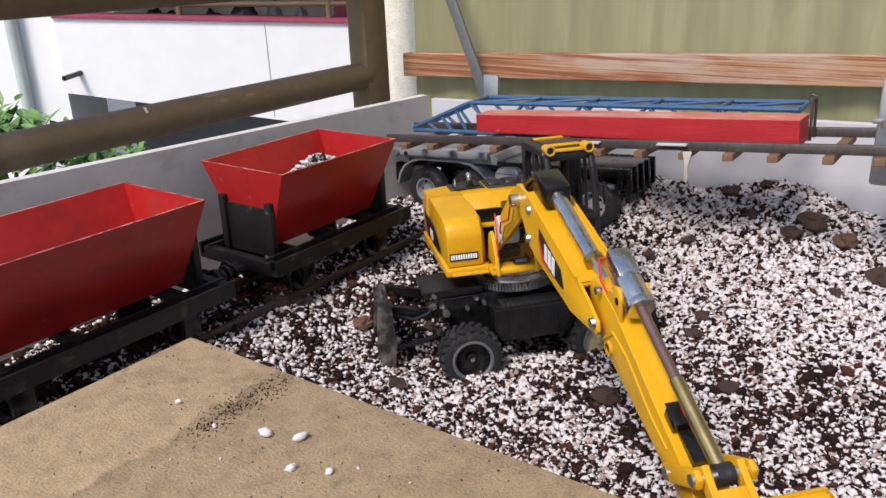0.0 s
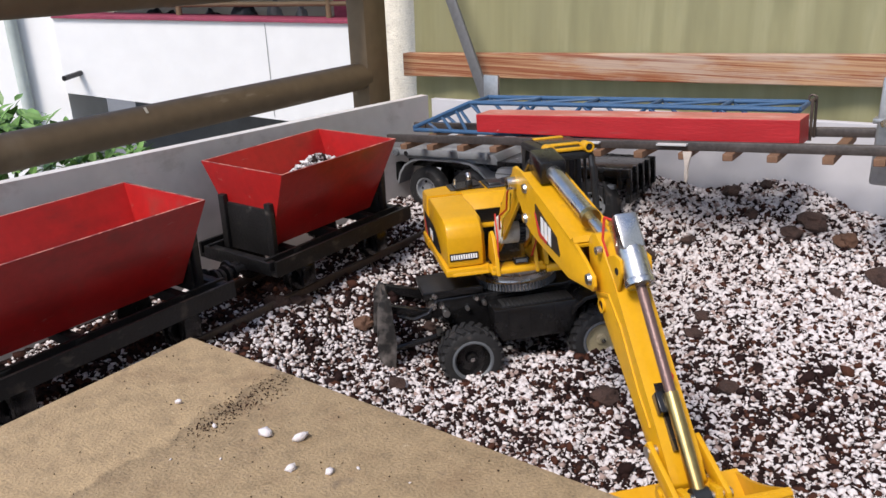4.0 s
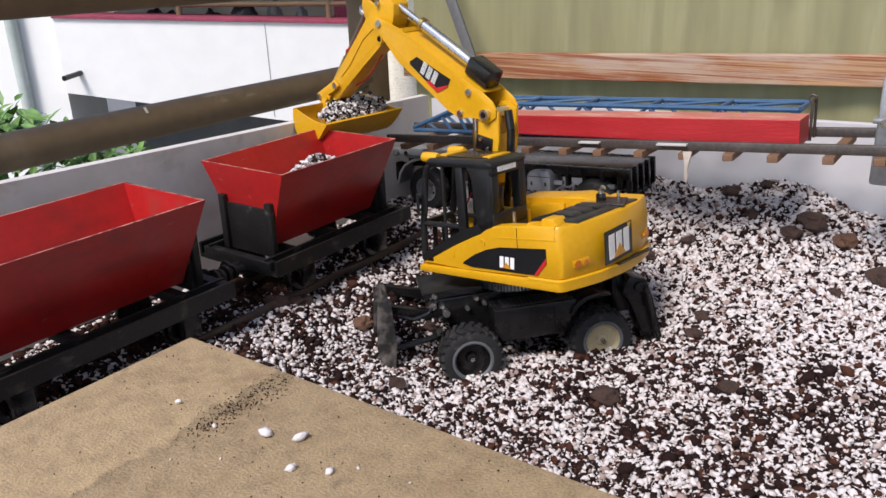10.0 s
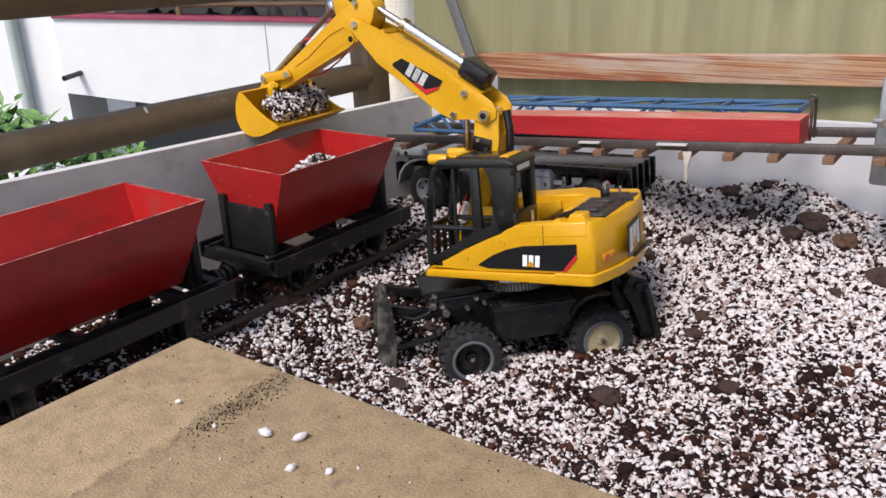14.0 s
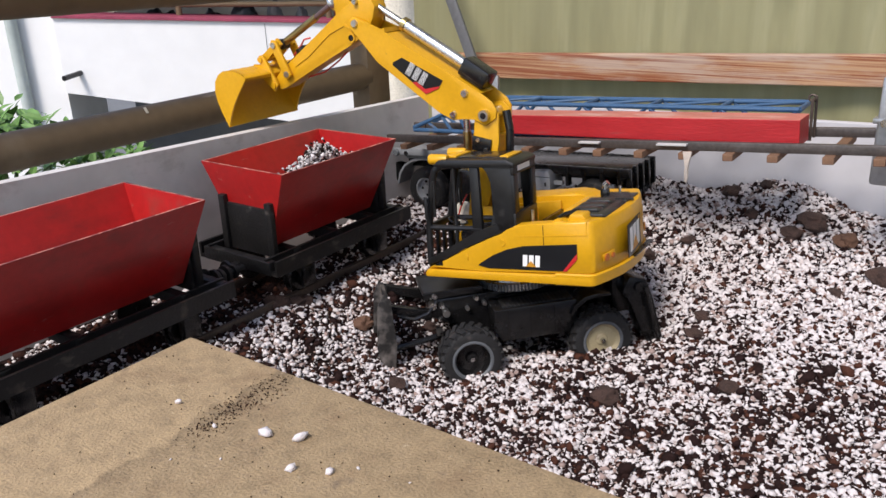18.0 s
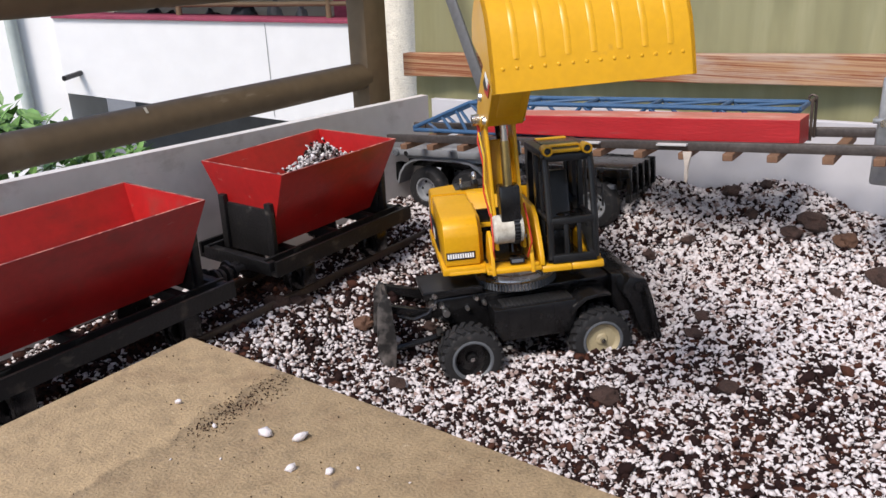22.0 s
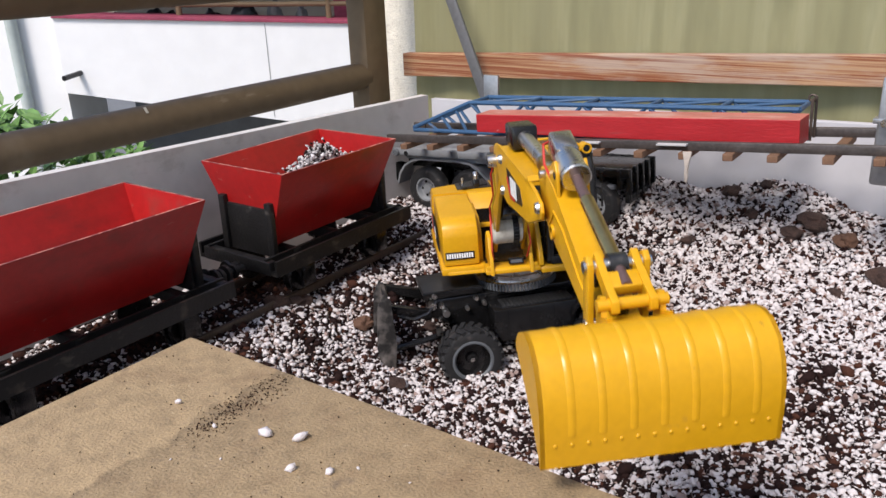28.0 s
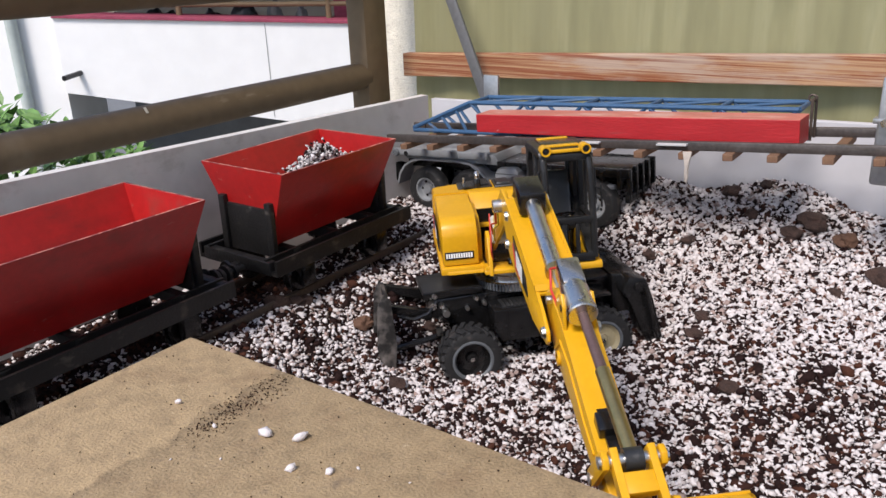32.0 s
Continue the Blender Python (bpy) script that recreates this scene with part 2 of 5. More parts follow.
def prism(bm, outline, y0, y1, bevel=0.0, y0b=None, y1b=None):
    """Extrudes an outline given in x and z along y."""
    a = [bm.verts.new((x, y0, z)) for x, z in outline]
    b = [bm.verts.new((x, y1, z)) for x, z in outline]
    k = len(outline)
    fs = [bm.faces.new(a), bm.faces.new(b[::-1])]
    fs += [bm.faces.new((a[i], a[(i + 1) % k], b[(i + 1) % k], b[i])) for i in range(k)]
    if bevel:
        bmesh.ops.bevel(bm, geom=list({e for f in fs for e in f.edges}), offset=bevel, segments=2, affect="EDGES", profile=0.5)
    return bm


def cyl(bm, p, q, r, r2=None, seg=16, cap=True):
    p, q = Vector(p), Vector(q)
    r2 = r if r2 is None else r2
    turn = (q - p).to_track_quat("Z", "Y").to_matrix()
    rings = []
    for c, rad in ((p, r), (q, r2)):
        rings.append([bm.verts.new(c + turn @ Vector((rad * math.cos(2 * math.pi * i / seg), rad * math.sin(2 * math.pi * i / seg), 0))) for i in range(seg)])
    for i in range(seg):
        j = (i + 1) % seg
        bm.faces.new((rings[0][i], rings[0][j], rings[1][j], rings[1][i]))
    if cap:
        bm.faces.new(rings[0][::-1]), bm.faces.new(rings[1])
    return bm


def lathe(bm, profile, seg=32, axis="Y"):
    """Turns a profile of (radius, offset along the axis)."""
    rings = []
    for r, o in profile:
        ring = []
        for i in range(seg):
            a = 2 * math.pi * i / seg
            c, s = r * math.cos(a), r * math.sin(a)
            ring.append(bm.verts.new((c, o, s) if axis == "Y" else (c, s, o)))
        rings.append(ring)
    for u, v in zip(rings, rings[1:]):
        for i in range(seg):
            j = (i + 1) % seg
            bm.faces.new((u[i], u[j], v[j], v[i]))
    return bm


def pipe(bm, pts, r, seg=8):
    for p, q in zip(pts, pts[1:]):
        cyl(bm, p, q, r, seg=seg)
    return bm


def tube(bm, pts, r, seg=10):
    """A bent round bar with balls at its bends."""
    pipe(bm, pts, r, seg)
    for p in pts[1:-1]:
        bmesh.ops.create_uvsphere(bm, u_segments=seg, v_segments=6, radius=r, matrix=Matrix.Translation(p))
    return bm


# ---- the bed and its boards ----
HILLS = ((-.50, .84, .0), (-.545, .765, .004), (-.42, .93, .002), (-.60, .62, .035), (-.69, .75, .092), (-.70, .95, .095), (-.70, .62, .092), (-.70, .50, .094), (-.85, .5, .092), (-.85, 1.0, .092), (-.75, .3, .094),
         (-.8, 1.1, .078), (-.62, 1.1, .11), (-.48, 1.16, .15), (-.28, 1.2, .165), (-.15, 1.2, .13), (-.3, 1.0, .07))
HILLS += ((-.15, .95, .08), (.0, .9, .08), (-.34, .80, .030), (-.46, .67, .022), (-.2, .6, .05), (.0, .65, .06), (-.35, .5, .045), (.25, 1.0, .12), (-.56, .5, .045), (-.412, .800, .026), (-.365, .815, .031),
          (-.475, .725, .016), (-.27, .86, .044), (-.40, .74, .030), (-.445, .865, .0), (-.515, .70, .006), (-.50, .66, .016))
HP = np.array(HILLS)


def hill(x, y):
    """Height of the loose bed."""
    d2 = (x - HP[:, 0]) ** 2 + (y - HP[:, 1]) ** 2 + 0.0012
    w = d2 ** -1.6
    z = float((w * HP[:, 2]).sum() / w.sum())
    return z + 0.006 * noise.noise(Vector((x * 14, y * 14, 0))) + 0.003 * noise.noise(Vector((x * 45, y * 45, 3)))


def grid(bm, x0, x1, y0, y1, step, f):
    nx, ny = int((x1 - x0) / step) + 1, int((y1 - y0) / step) + 1
    vs = [[bm.verts.new((x0 + i * step, y0 + j * step, f(x0 + i * step, y0 + j * step))) for j in range(ny)] for i in range(nx)]
    for i in range(nx - 1):
        for j in range(ny - 1):
            bm.faces.new((vs[i][j], vs[i + 1][j], vs[i + 1][j + 1], vs[i][j + 1]))
    return bm


bed = thing("ground", "dark soil bed under loose white perlite", "soil", bm=grid(bmesh.new(), -0.9, 0.36, 0.1, 1.215, 0.012, hill), material=SOIL, kind="structure")

bm = bmesh.new()
yy = [0.15, 0.5, 0.85, 1.162]
front = [(-0.9033 + 0.0288 * (y - 0.8), y, 0.2658 - 0.0306 * (y - 0.8)) for y in yy]
rows = []
for x, y, z in front:
    rows.append([bm.verts.new(c) for c in ((x, y, -0.06), (x, y, z), (x - 0.016, y, z), (x - 0.016, y, -0.06))])
for a, b in zip(rows, rows[1:]):
    for i in range(4):
        bm.faces.new((a[i], a[(i + 1) % 4], b[(i + 1) % 4], b[i]))
bm.faces.new(rows[0]), bm.faces.new(rows[-1][::-1])
thing("wall_west", "low greyish white painted board with grimy edge", "board", bm=bm, material=WALLWHITE, kind="structure", smooth=False)

bm = bmesh.new()
box(bm, -0.93, 0.40, 1.22, 1.232, -0.06, 0.236, 0.001)
for v in bm.verts:
    if v.co.z > 0.1:
        v.co.z += (v.co.x + 0.93) * 0.028
thing("wall_north", "white painted board behind the track", "board", bm=bm, material=BACKWHITE, kind="structure", smooth=False)

# slab in the foreground
bm = B(-0.570, 0.30, -0.25, 0.387, 0.140, 0.1937, 0.0022)
slab = thing("slab", "sandy beige stone slab with a dark stain", "slab", bm=bm, material=STONE)

thing("planter_base", "plain white base under the planted bed", "base", bm=B(-0.905, 0.36, 0.12, 1.22, -0.65, -0.06), material=BACKWHITE, kind="structure", smooth=False)
thing("slab_base", "plain white base under the slab", "base", bm=B(-0.55, 0.28, -0.24, 0.10, -0.65, 0.14), material=BACKWHITE, kind="structure", smooth=False)

# closing boards that keep the bed in
thing("wall_east", "plain white board", "board", bm=B(0.36, 0.376, 0.1, 1.22, -0.06, 0.25), material=BACKWHITE, kind="structure", smooth=False)

# added and unseen: a panel overhead and a wall close the place; west and south stay open
# overhead panel added out of view to keep sun and sky off the sheet
SHADEPANEL = mat("white_shade_panel", (0.66, 0.64, 0.60), 0.8, grain=3, vary=0.06, bump=0.1)
thing("ceiling", "unseen white panel added above to shade the sheet", "ceiling", bm=B(-1.10, 2.6, 1.05, 2.6, 1.25, 1.35), material=SHADEPANEL, kind="structure", smooth=False)
# tall east wall added out of view to limit the light on the bed
thing("wall_unseen_east", "white rendered house wall", "wall", bm=B(2.4, 2.6, -4.0, 4.0, -2.5, 4.2), material=OUTWHITE, kind="structure", smooth=False)
thing("floor", "grey balcony floor", "floor", bm=B(-1.10, 2.4, -2.2, 2.6, -0.75, -0.65), material=SHADEWALL, kind="structure", smooth=False)

# ---- railing ----
RS = 1.1
rail_thing = thing("railing", "brown painted metal balcony railing", "railing", pose(-0.965 * RS, 0, 0))
part("lower_tube", cyl(bmesh.new(), (-0.0055, -0.66, 0.2792), (0, 1.075 * RS, 0.2759), 0.0228 * RS, seg=32), BROWNTUBE, rail_thing)
part("upper_tube", cyl(bmesh.new(), (0, -0.66, 0.4827), (0, 1.08 * RS, 0.4574), 0.0260 * RS, seg=32), BROWNTUBE, rail_thing)
for s, y, z in ((1, .695, .298), (-1, .88, .2825)):
    part("paint_chip", B(.0, .0008, y - .0022, y + .0022, -.0048, .0048, .0003), mat("bare_primer", (.6, .55, .45), .6), rail_thing).matrix_local = pose(.0170, 0, z, 0, -38, 0)
part("post", B(-0.022, 0.022, 1.066 * RS, 1.122 * RS, -0.6, 0.85, 0.003), BROWNTUBE, rail_thing)

# ---- behind the bed ----
bm = bmesh.new()
prof = [(-1.04 + i * 0.0125, 1.335 + 0.006 * math.sin(i * 0.55)) for i in range(130)]
lo = [bm.verts.new((x, y - 0.02, 0.12)) for x, y in prof]
hi = [bm.verts.new((x, y, 1.0)) for x, y in prof]
for i in range(len(prof) - 1):
    bm.faces.new((lo[i], lo[i + 1], hi[i + 1], hi[i]))
thing("corrugated_sheet", "yellowed translucent corrugated plastic sheet", "sheet", bm=bm, material=SHEET)

bm = bmesh.new()
box(bm, -1.046, 0.45, 1.285, 1.305, 0, 0.0445, 0.002)
for v in bm.verts:
    v.co.z += 0.2614 + (v.co.x + 1.046) * 0.0400 + 0.0012 * math.sin(v.co.x * 9)
plank = thing("plank", "weathered reddish wooden plank nailed across the sheet", "plank", bm=bm, material=PLANK, smooth=False)
thing("stucco_wall", "cream rough stucco wall corner", "wall", bm=B(-1.17, -1.035, 1.345, 2.6, -0.3, 1.2), material=STUCCO, kind="structure", smooth=False)
strut = thing("strut", "grey galvanised flat steel strut leaning against the sheet", "strut")
sb = part("bar", B(-.010, .010, -.003, .003, 0, .50, .001), STRUTGREY, strut)
sb.matrix_local = pose(-0.796, 1.235, 0.19, 0, -22.5, 0)
part("foot_plate", B(-.818, -.788, 1.228, 1.234, 0.19, 0.285, .001), GALV, strut)

# ---- world outside ----
thing("outside_ground", "grey paved yard far below", "yard", bm=B(-40, 40, -40, 40, -2.6, -2.5), material=SHADEWALL, kind="structure", smooth=False)
ACROSS = pose(-2.313, 2.783, 0, 0, 0, 39.7)
bm = bmesh.new()
box(bm, -1.40, 1.6, 0, 0.16, 0, 1)
for v in bm.verts:
    v.co.z = 0.274 - 0.0614 * (v.co.x + 1.40) if v.co.z > 0.5 else -0.025 - 0.182 * (v.co.x + 1.448)
thing("parapet", "white rendered balcony parapet across the yard", "parapet", ACROSS, bm=bm, material=OUTWHITE, kind="structure", smooth=False)
thing("side_wall", "white rendered house wall", "wall", ACROSS, bm=B(-4.0, -1.41, 0.04, 0.5, -2.5, 1.3), material=OUTWHITE, kind="structure", smooth=False)
# backdrop whose dark grey stands for the shade below the parapet
thing("far_wall", "dark grey wall standing in for the shade under the balcony", "wall", ACROSS, bm=B(-1.40, 3.0, 0.9, 1.0, -2.5, -0.2), material=SHADEWALL, kind="structure", smooth=False)


# ---- wagons ----
def tub_shell(bm, x0, x1, y0, y1, z1, z0, ix0, ix1, iy, t):
    """An open tub with slanted sides and real thickness."""
    def ring(x0, x1, y0, y1, z):
        return [bm.verts.new(c) for c in ((x0, y0, z), (x1, y0, z), (x1, y1, z), (x0, y1, z))]
    ob, ot = ring(x0 + ix0, x1 - ix1, y0 + iy, y1 - iy, z0), ring(x0, x1, y0, y1, z1)
    it, ib = ring(x0 + t, x1 - t, y0 + t, y1 - t, z1), ring(x0 + ix0 + t, x1 - ix1 - t, y0 + iy + t, y1 - iy - t, z0 + t)
    rims = []
    for a, b in ((ob, ot), (ot, it), (it, ib)):
        for i in range(4):
            f = bm.faces.new((a[i], a[(i + 1) % 4], b[(i + 1) % 4], b[i]))
            if a is ot:
                f.material_index = 1
    bm.faces.new(ob[::-1]), bm.faces.new(ib)
    return bm


def tip_wagon(m, label, L):
    w = thing("tipping_wagon", label, "wagon", m, group="wagons of the train")
    hw = 0.0733
    part("tub", tub_shell(bmesh.new(), -hw, hw, 0, L, 0.1957, 0.095, 0.045, 0.045, 0.013, 0.003), [TUBRED, RIMPAINT], w, "red painted tub with worn pale rim", smooth=False)
    for s in (-1, 1):
        x = 0.061 * s
        part("side_beam", prism(bmesh.new(), [(x - .011, .0935), (x - .007, .0935), (x - .007, .079), (x + .007, .079), (x + .007, .0935), (x + .011, .0935), (x + .011, .074), (x - .011, .074)], -0.022, L + 0.024), WAGONBLACK, w)
        for y in (0.035, L - 0.035):
            a = part("axle_box", B(x - .008, x + .006, y - .011, y + .011, .044, .073, .002), BLACK, w)
            wh = part("wheel", lathe(bmesh.new(), [(0.001, .004), (.018, .004), (.0198, .002), (.0198, -.003), (.0228, -.003), (.0228, -.006), (.001, -.006)], 24), BLACK, w)
            wh.matrix_local = pose(x * 0.77, y, 0.0535, 0, 0, -90 * s)
        for y in (0.02, 0.07, 0.14, 0.19):
            part("bolt", cyl(bmesh.new(), (x, y, .079), (x, y, .086), .003, seg=6), WAGONBLACK, w)
    for y in (-0.018, L + 0.018):
        part("end_beam", B(-.061, .061, y - .006, y + .006, .074, .091, .0015), WAGONBLACK, w)
        part("buffer", lathe(bmesh.new(), [(.001, -.003), (.011, -.003), (.012, 0), (.006, .004), (.006, .022), (.001, .022)], 20), WAGONBLACK, w).matrix_local = pose(0.0, y + (-.02 if y < 0 else .02), .076, 0, 0, 0 if y < 0 else 180)
    for y, d in ((0.006, -1), (L - 0.006, 1)):
        part("end_plate", B(-.040, .040, y - .003, y + .003, .085, .146, .001), WAGONBLACK, w)
        for x in (-.042, .042):
            part("stake", B(x - .005, x + .005, y + d * .004 - .004, y + d * .004 + .004, .085, .156, .001), WAGONBLACK, w)
    for y in (0.03, 0.106, L - 0.03):
        part("cross_bar", B(-.055, .055, y - .006, y + .006, .080, .092, .001), WAGONBLACK, w)
    return w


WX, WZ = -0.7803, 0.065
tip_wagon(pose(WX, 0.6342, WZ), "red tipping wagon with a heap of perlite on black frame", 0.2115)
tip_wagon(pose(WX, 0.2642, WZ), "empty red tipping wagon on black iron frame", 0.26)

# drawbar between the wagons
db = thing("drawbar", "black iron drawbar with washers coupling two wagons", "coupling", pose(WX + .012, .545, WZ + .076))
part("rod", cyl(bmesh.new(), (0, 0, 0), (0, .070, 0), .005, seg=12), WAGONBLACK, db)
for y, r in ((.020, .012), (.028, .010), (.036, .012), (.048, .009)):
    part("washer", cyl(bmesh.new(), (0, y, 0), (0, y + .004, 0), r, seg=18), WAGONBLACK, db)

# track under the wagons
tr = thing("railway_track", "rusty narrow track half buried in perlite", "track", pose(WX, 0, 0.0905))
for s in (-1, 1):
    part("rail", B(s * .047 - .003, s * .047 + .003, 0.0, 1.0, -.002, .008, .001), RUST, tr)
sl = mesh_of(B(-.075, .075, -.008, .008, -.012, -.002, .001), "sleeper", RUST)
for i in range(20):
    o = new("sleeper", sl)
    o.parent = tr
    o.location = (0, 0.03 + i * 0.048, -0.015)

# ---- track on the north side with its load ----
nt = thing("bridge_track", "track panel with steel rails and wooden sleepers", "track", pose(-0.86, 1.02, 0.204, 0, -4.70, 0))
part("rail", B(-0.01, 0.95, -.003, .004, 0, .012, .001), RAILSTEEL, nt)
part("rail", B(-0.01, 0.95, .098, .105, 0, .012, .001), RAILSTEEL, nt)
sl = mesh_of(B(-.0064, .0064, -.016, .122, -.009, .0, .0012), "sleeper", SLEEPER)
for i in range(15):
    o = new("sleeper", sl)
    o.parent = nt
    o.location = (0.031 + i * 0.0575 + random.uniform(-.004, .004), 0, 0)
    o.rotation_euler = (0, 0, random.uniform(-.05, .05))

SHIM = mat("white_shim", (.46, .46, .45), .6, grain=60, vary=.1, bump=.1)
for x, w in ((-.502, .0155), (-.385, .020)):
    thing("shim", "thin white plastic shim under the red beam", "shim", pose(x, 1.0120, .2420 + (x + .502) * .082, 0, -4.7, 0), "shims on the far track", B(-w, w, -.003, .012, -.0012, .0012, .0004), SHIM)
strip = prism(bmesh.new(), [(-.0070, .010), (.0070, .012), (.0034, -.004), (.0018, -.012), (.0032, -.022), (.0016, -.030), (-.0016, -.028), (-.0022, -.018), (-.0014, -.010)], -.0012, .0012, .0005)
thing("plastic_strip", "pale torn plastic strip hanging from a sleeper", "strip", pose(-.3590, 1.0000, .2370, 0, 0, -18), bm=strip, material=mat("pale_plastic", (.50, .44, .38), .5, grain=80, vary=.2, bump=.2))

rb = thing("red_beam", "red painted wooden beam lying on the track", "beam", pose(-0.700, 1.030, 0.2335, 0, -3.35, 0))
bm = bmesh.new()
box(bm, 0, 0.467, 0, 0.044, 0, 0.031, 0.0012)
for v in bm.verts:
    v.co.z *= 0.88 + 0.4 * v.co.x
for f in bm.faces:
    f.material_index = 1 if f.normal.z > 0.7 else 0
part("plank", bm, [REDBEAM, REDTOP], rb, smooth=False)


# ---- excavator ----
BASE = pose(-0.5098, 0.8394, 0.0, -0.63, -4.08, 0)
HEAD = 46.07
exc = thing("excavator", "yellow and black toy wheeled excavator with wide bucket", "excavator", BASE)
CH = pose(0, 0, 0, 0, 0, HEAD)


def cpart(name, bm, material, label="", smooth=True):
    o = part(name, bm, material, exc, label, smooth)
    o.matrix_local = CH
    return o


def tyre_mesh(r, w):
    bm = lathe(bmesh.new(), [(r * .60, w * .42), (r * .64, w * .48), (r * .84, w * .5), (r * .94, w * .44), (r * .955, w * .2), (r * .955, -w * .2), (r * .94, -w * .44), (r * .84, -w * .5), (r * .64, -w * .48), (r * .60, -w * .42)], 40)
    return bm


def tread_mesh(r, w):
    bm, n = bmesh.new(), 22
    for i in range(n):
        for s in (-1, 1):
            a = 2 * math.pi * (i + (0.5 if s > 0 else 0)) / n
            m = Matrix.Rotation(-a, 4, "Y") @ Matrix.Translation((r * .955, s * w * .26, 0)) @ Matrix.Rotation(s * 0.45, 4, "X")
            box(bm, -.002, r * .05, -w * .22, w * .22, -r * .075, r * .075, 0, m)
    return bm


def rim_mesh(r, w, dish):
    return lathe(bmesh.new(), [(r * .63, w * .42), (r * .63, w * .5), (r * .58, w * .5), (r * .52, w * .5 - dish * .5), (r * .44, w * .5 - dish), (r * .2, w * .5 - dish), (r * .16, w * .5 - dish * .7), (r * .05, w * .5 - dish * .6), (.0002, w * .5 - dish * .6)], 36)


WR, WW = 0.0385, 0.033
tyre_me, rims = mesh_of(tyre_mesh(WR, WW), "tyre", RUBBER, True), {}
tread_me = mesh_of(tread_mesh(WR, WW), "tread", RUBBER)
for key, m1, dish in (("dark", BLACK, .012), ("cream", CREAM, .005)):
    rims[key] = mesh_of(rim_mesh(WR, WW, dish), "rim", [m1], True)
ring_me = mesh_of(lathe(bmesh.new(), [(WR * .66, WW * .44), (WR * .66, WW * .52), (WR * .60, WW * .53), (WR * .56, WW * .48), (WR * .56, WW * .40)], 36), "rim_ring", GREYRIM, True)
hub_me = mesh_of(cyl(bmesh.new(), (0, 0, 0), (0, .004, 0), .0035, .0028, seg=8), "hub_nut", STEEL, True)
for x, key in ((-.0785, "dark"), (.0850, "cream")):
    for s in (-1, 1):
        wh = new("wheel", tyre_me)
        wh.parent = exc
        tagged(wh, "black rubber wheel with lugged tyre")
        wh.matrix_local = CH @ pose(x, s * .0700, .0330, 0, 17, 0 if s > 0 else 180)
        for nm, me, lab in (("rim", rims[key], "cream wheel disc" if key == "cream" else "black dished wheel disc"), ("rim_ring", ring_me, "grey rim ring"), ("tread", tread_me, ""), ("hub_nut", hub_me, "")):
            o = new(nm, me)
            o.parent = wh
            if nm == "hub_nut":
                o.location = (0, WW * .5 - (.007 if key == "dark" else .003), 0)
            tagged(o, lab, kind="stuff" if nm == "tread" else "")

# chassis
cpart("chassis_frame", prism(bmesh.new(), [(-.118, .098), (.060, .098), (.140, .100), (.150, .088), (.135, .062), (.06, .045), (-.06, .045), (-.118, .075)], -.034, .034, .003), BLACK)
cpart("front_deck", B(-.125, -.052, -.036, .036, .100, .108, .002), DARKGREY)
for s in (-1, 1):
    st = cpart("step_box", prism(bmesh.new(), [(-.046, .088), (.056, .088), (.060, .080), (.048, .046), (-.038, .046), (-.046, .06)], *sorted((s * .036, s * .074)), .002), BLACK)
    slat = mesh_of(B(-.0022, .0022, -.014, .014, 0, .002), "slat", DARKGREY)
    for i in range(17):
        o = new("tread_slat", slat)
        o.parent = st
        o.location = (-.032 + i * .0052, s * .056, .088)
    cpart("mudguard", prism(bmesh.new(), [(.048 + .05 * 0, .07), (.052, .080), (.066, .090), (.082, .0925), (.100, .090), (.100, .087), (.083, .089), (.068, .0865), (.056, .077), (.051, .069)], *sorted((s * .04, s * .078)), .0008), BLACK)
for x in (-.0785, .0850):
    cpart("axle", cyl(bmesh.new(), (x, -.060, .0330), (x, .060, .0330), .009, seg=16), BLACK)
    cpart("axle_housing", prism(bmesh.new(), [(x - .014, .05), (x + .014, .05), (x + .01, .026), (x - .01, .026)], -.022, .022, .003), BLACK)
# front blade
bl = cpart("dozer_blade", prism(bmesh.new(), [(-.176, .125), (-.171, .125), (-.168, .09), (-.172, .055), (-.180, .022), (-.185, .022), (-.179, .055), (-.175, .09)], -.066, -.018, .001), SCUFFED, "scuffed black blade")
for s in (-1, 1):
    o = part("end_plate", prism(bmesh.new(), [(-.186, .022), (-.190, .06), (-.184, .112), (-.176, .127), (-.168, .118), (-.166, .06), (-.172, .022)], *((-.069, -.066) if s < 0 else (-.018, -.015)), .0006), SCUFFED, bl)
for s in (-1, 1):
    cpart("blade_arm", prism(bmesh.new(), [(-.118, .088), (-.168, .102), (-.168, .092), (-.118, .074)], *sorted((s * .034, s * .044)), .001), BLACK)
    cpart("blade_link", cyl(bmesh.new(), (-.100, s * .036, .052), (-.172, s * .045, .045), .004, seg=10), BLACK)
    for z, x in ((.094, -.116), (.082, -.100), (.058, -.11)):
        cpart("pin", cyl(bmesh.new(), (x, s * .034, z), (x, s * .047, z), .0045, seg=12), STEEL)
# rear outriggers
for s in (-1, 1):
    leg = cpart("outrigger_leg", prism(bmesh.new(), [(.128, .104), (.150, .098), (.158, .070), (.166, .03), (.176, -.004), (.160, -.006), (.140, .03), (.132, .066), (.118, .085)], *sorted((s * .040, s * .068)), .002), BLACK)
    part("foot", B(.150, .186, *sorted((s * .040, s * .074)), -.010, -.003, .0015), BLACK, leg)
    part("cylinder_rod", cyl(bmesh.new(), (.146, s * .074, .09), (.160, s * .074, .02), .003, seg=8), BLACK, leg)
cpart("rear_box", prism(bmesh.new(), [(.112, .103), (.148, .099), (.158, .07), (.150, .05), (.112, .05)], -.046, .046, .003), BLACK)
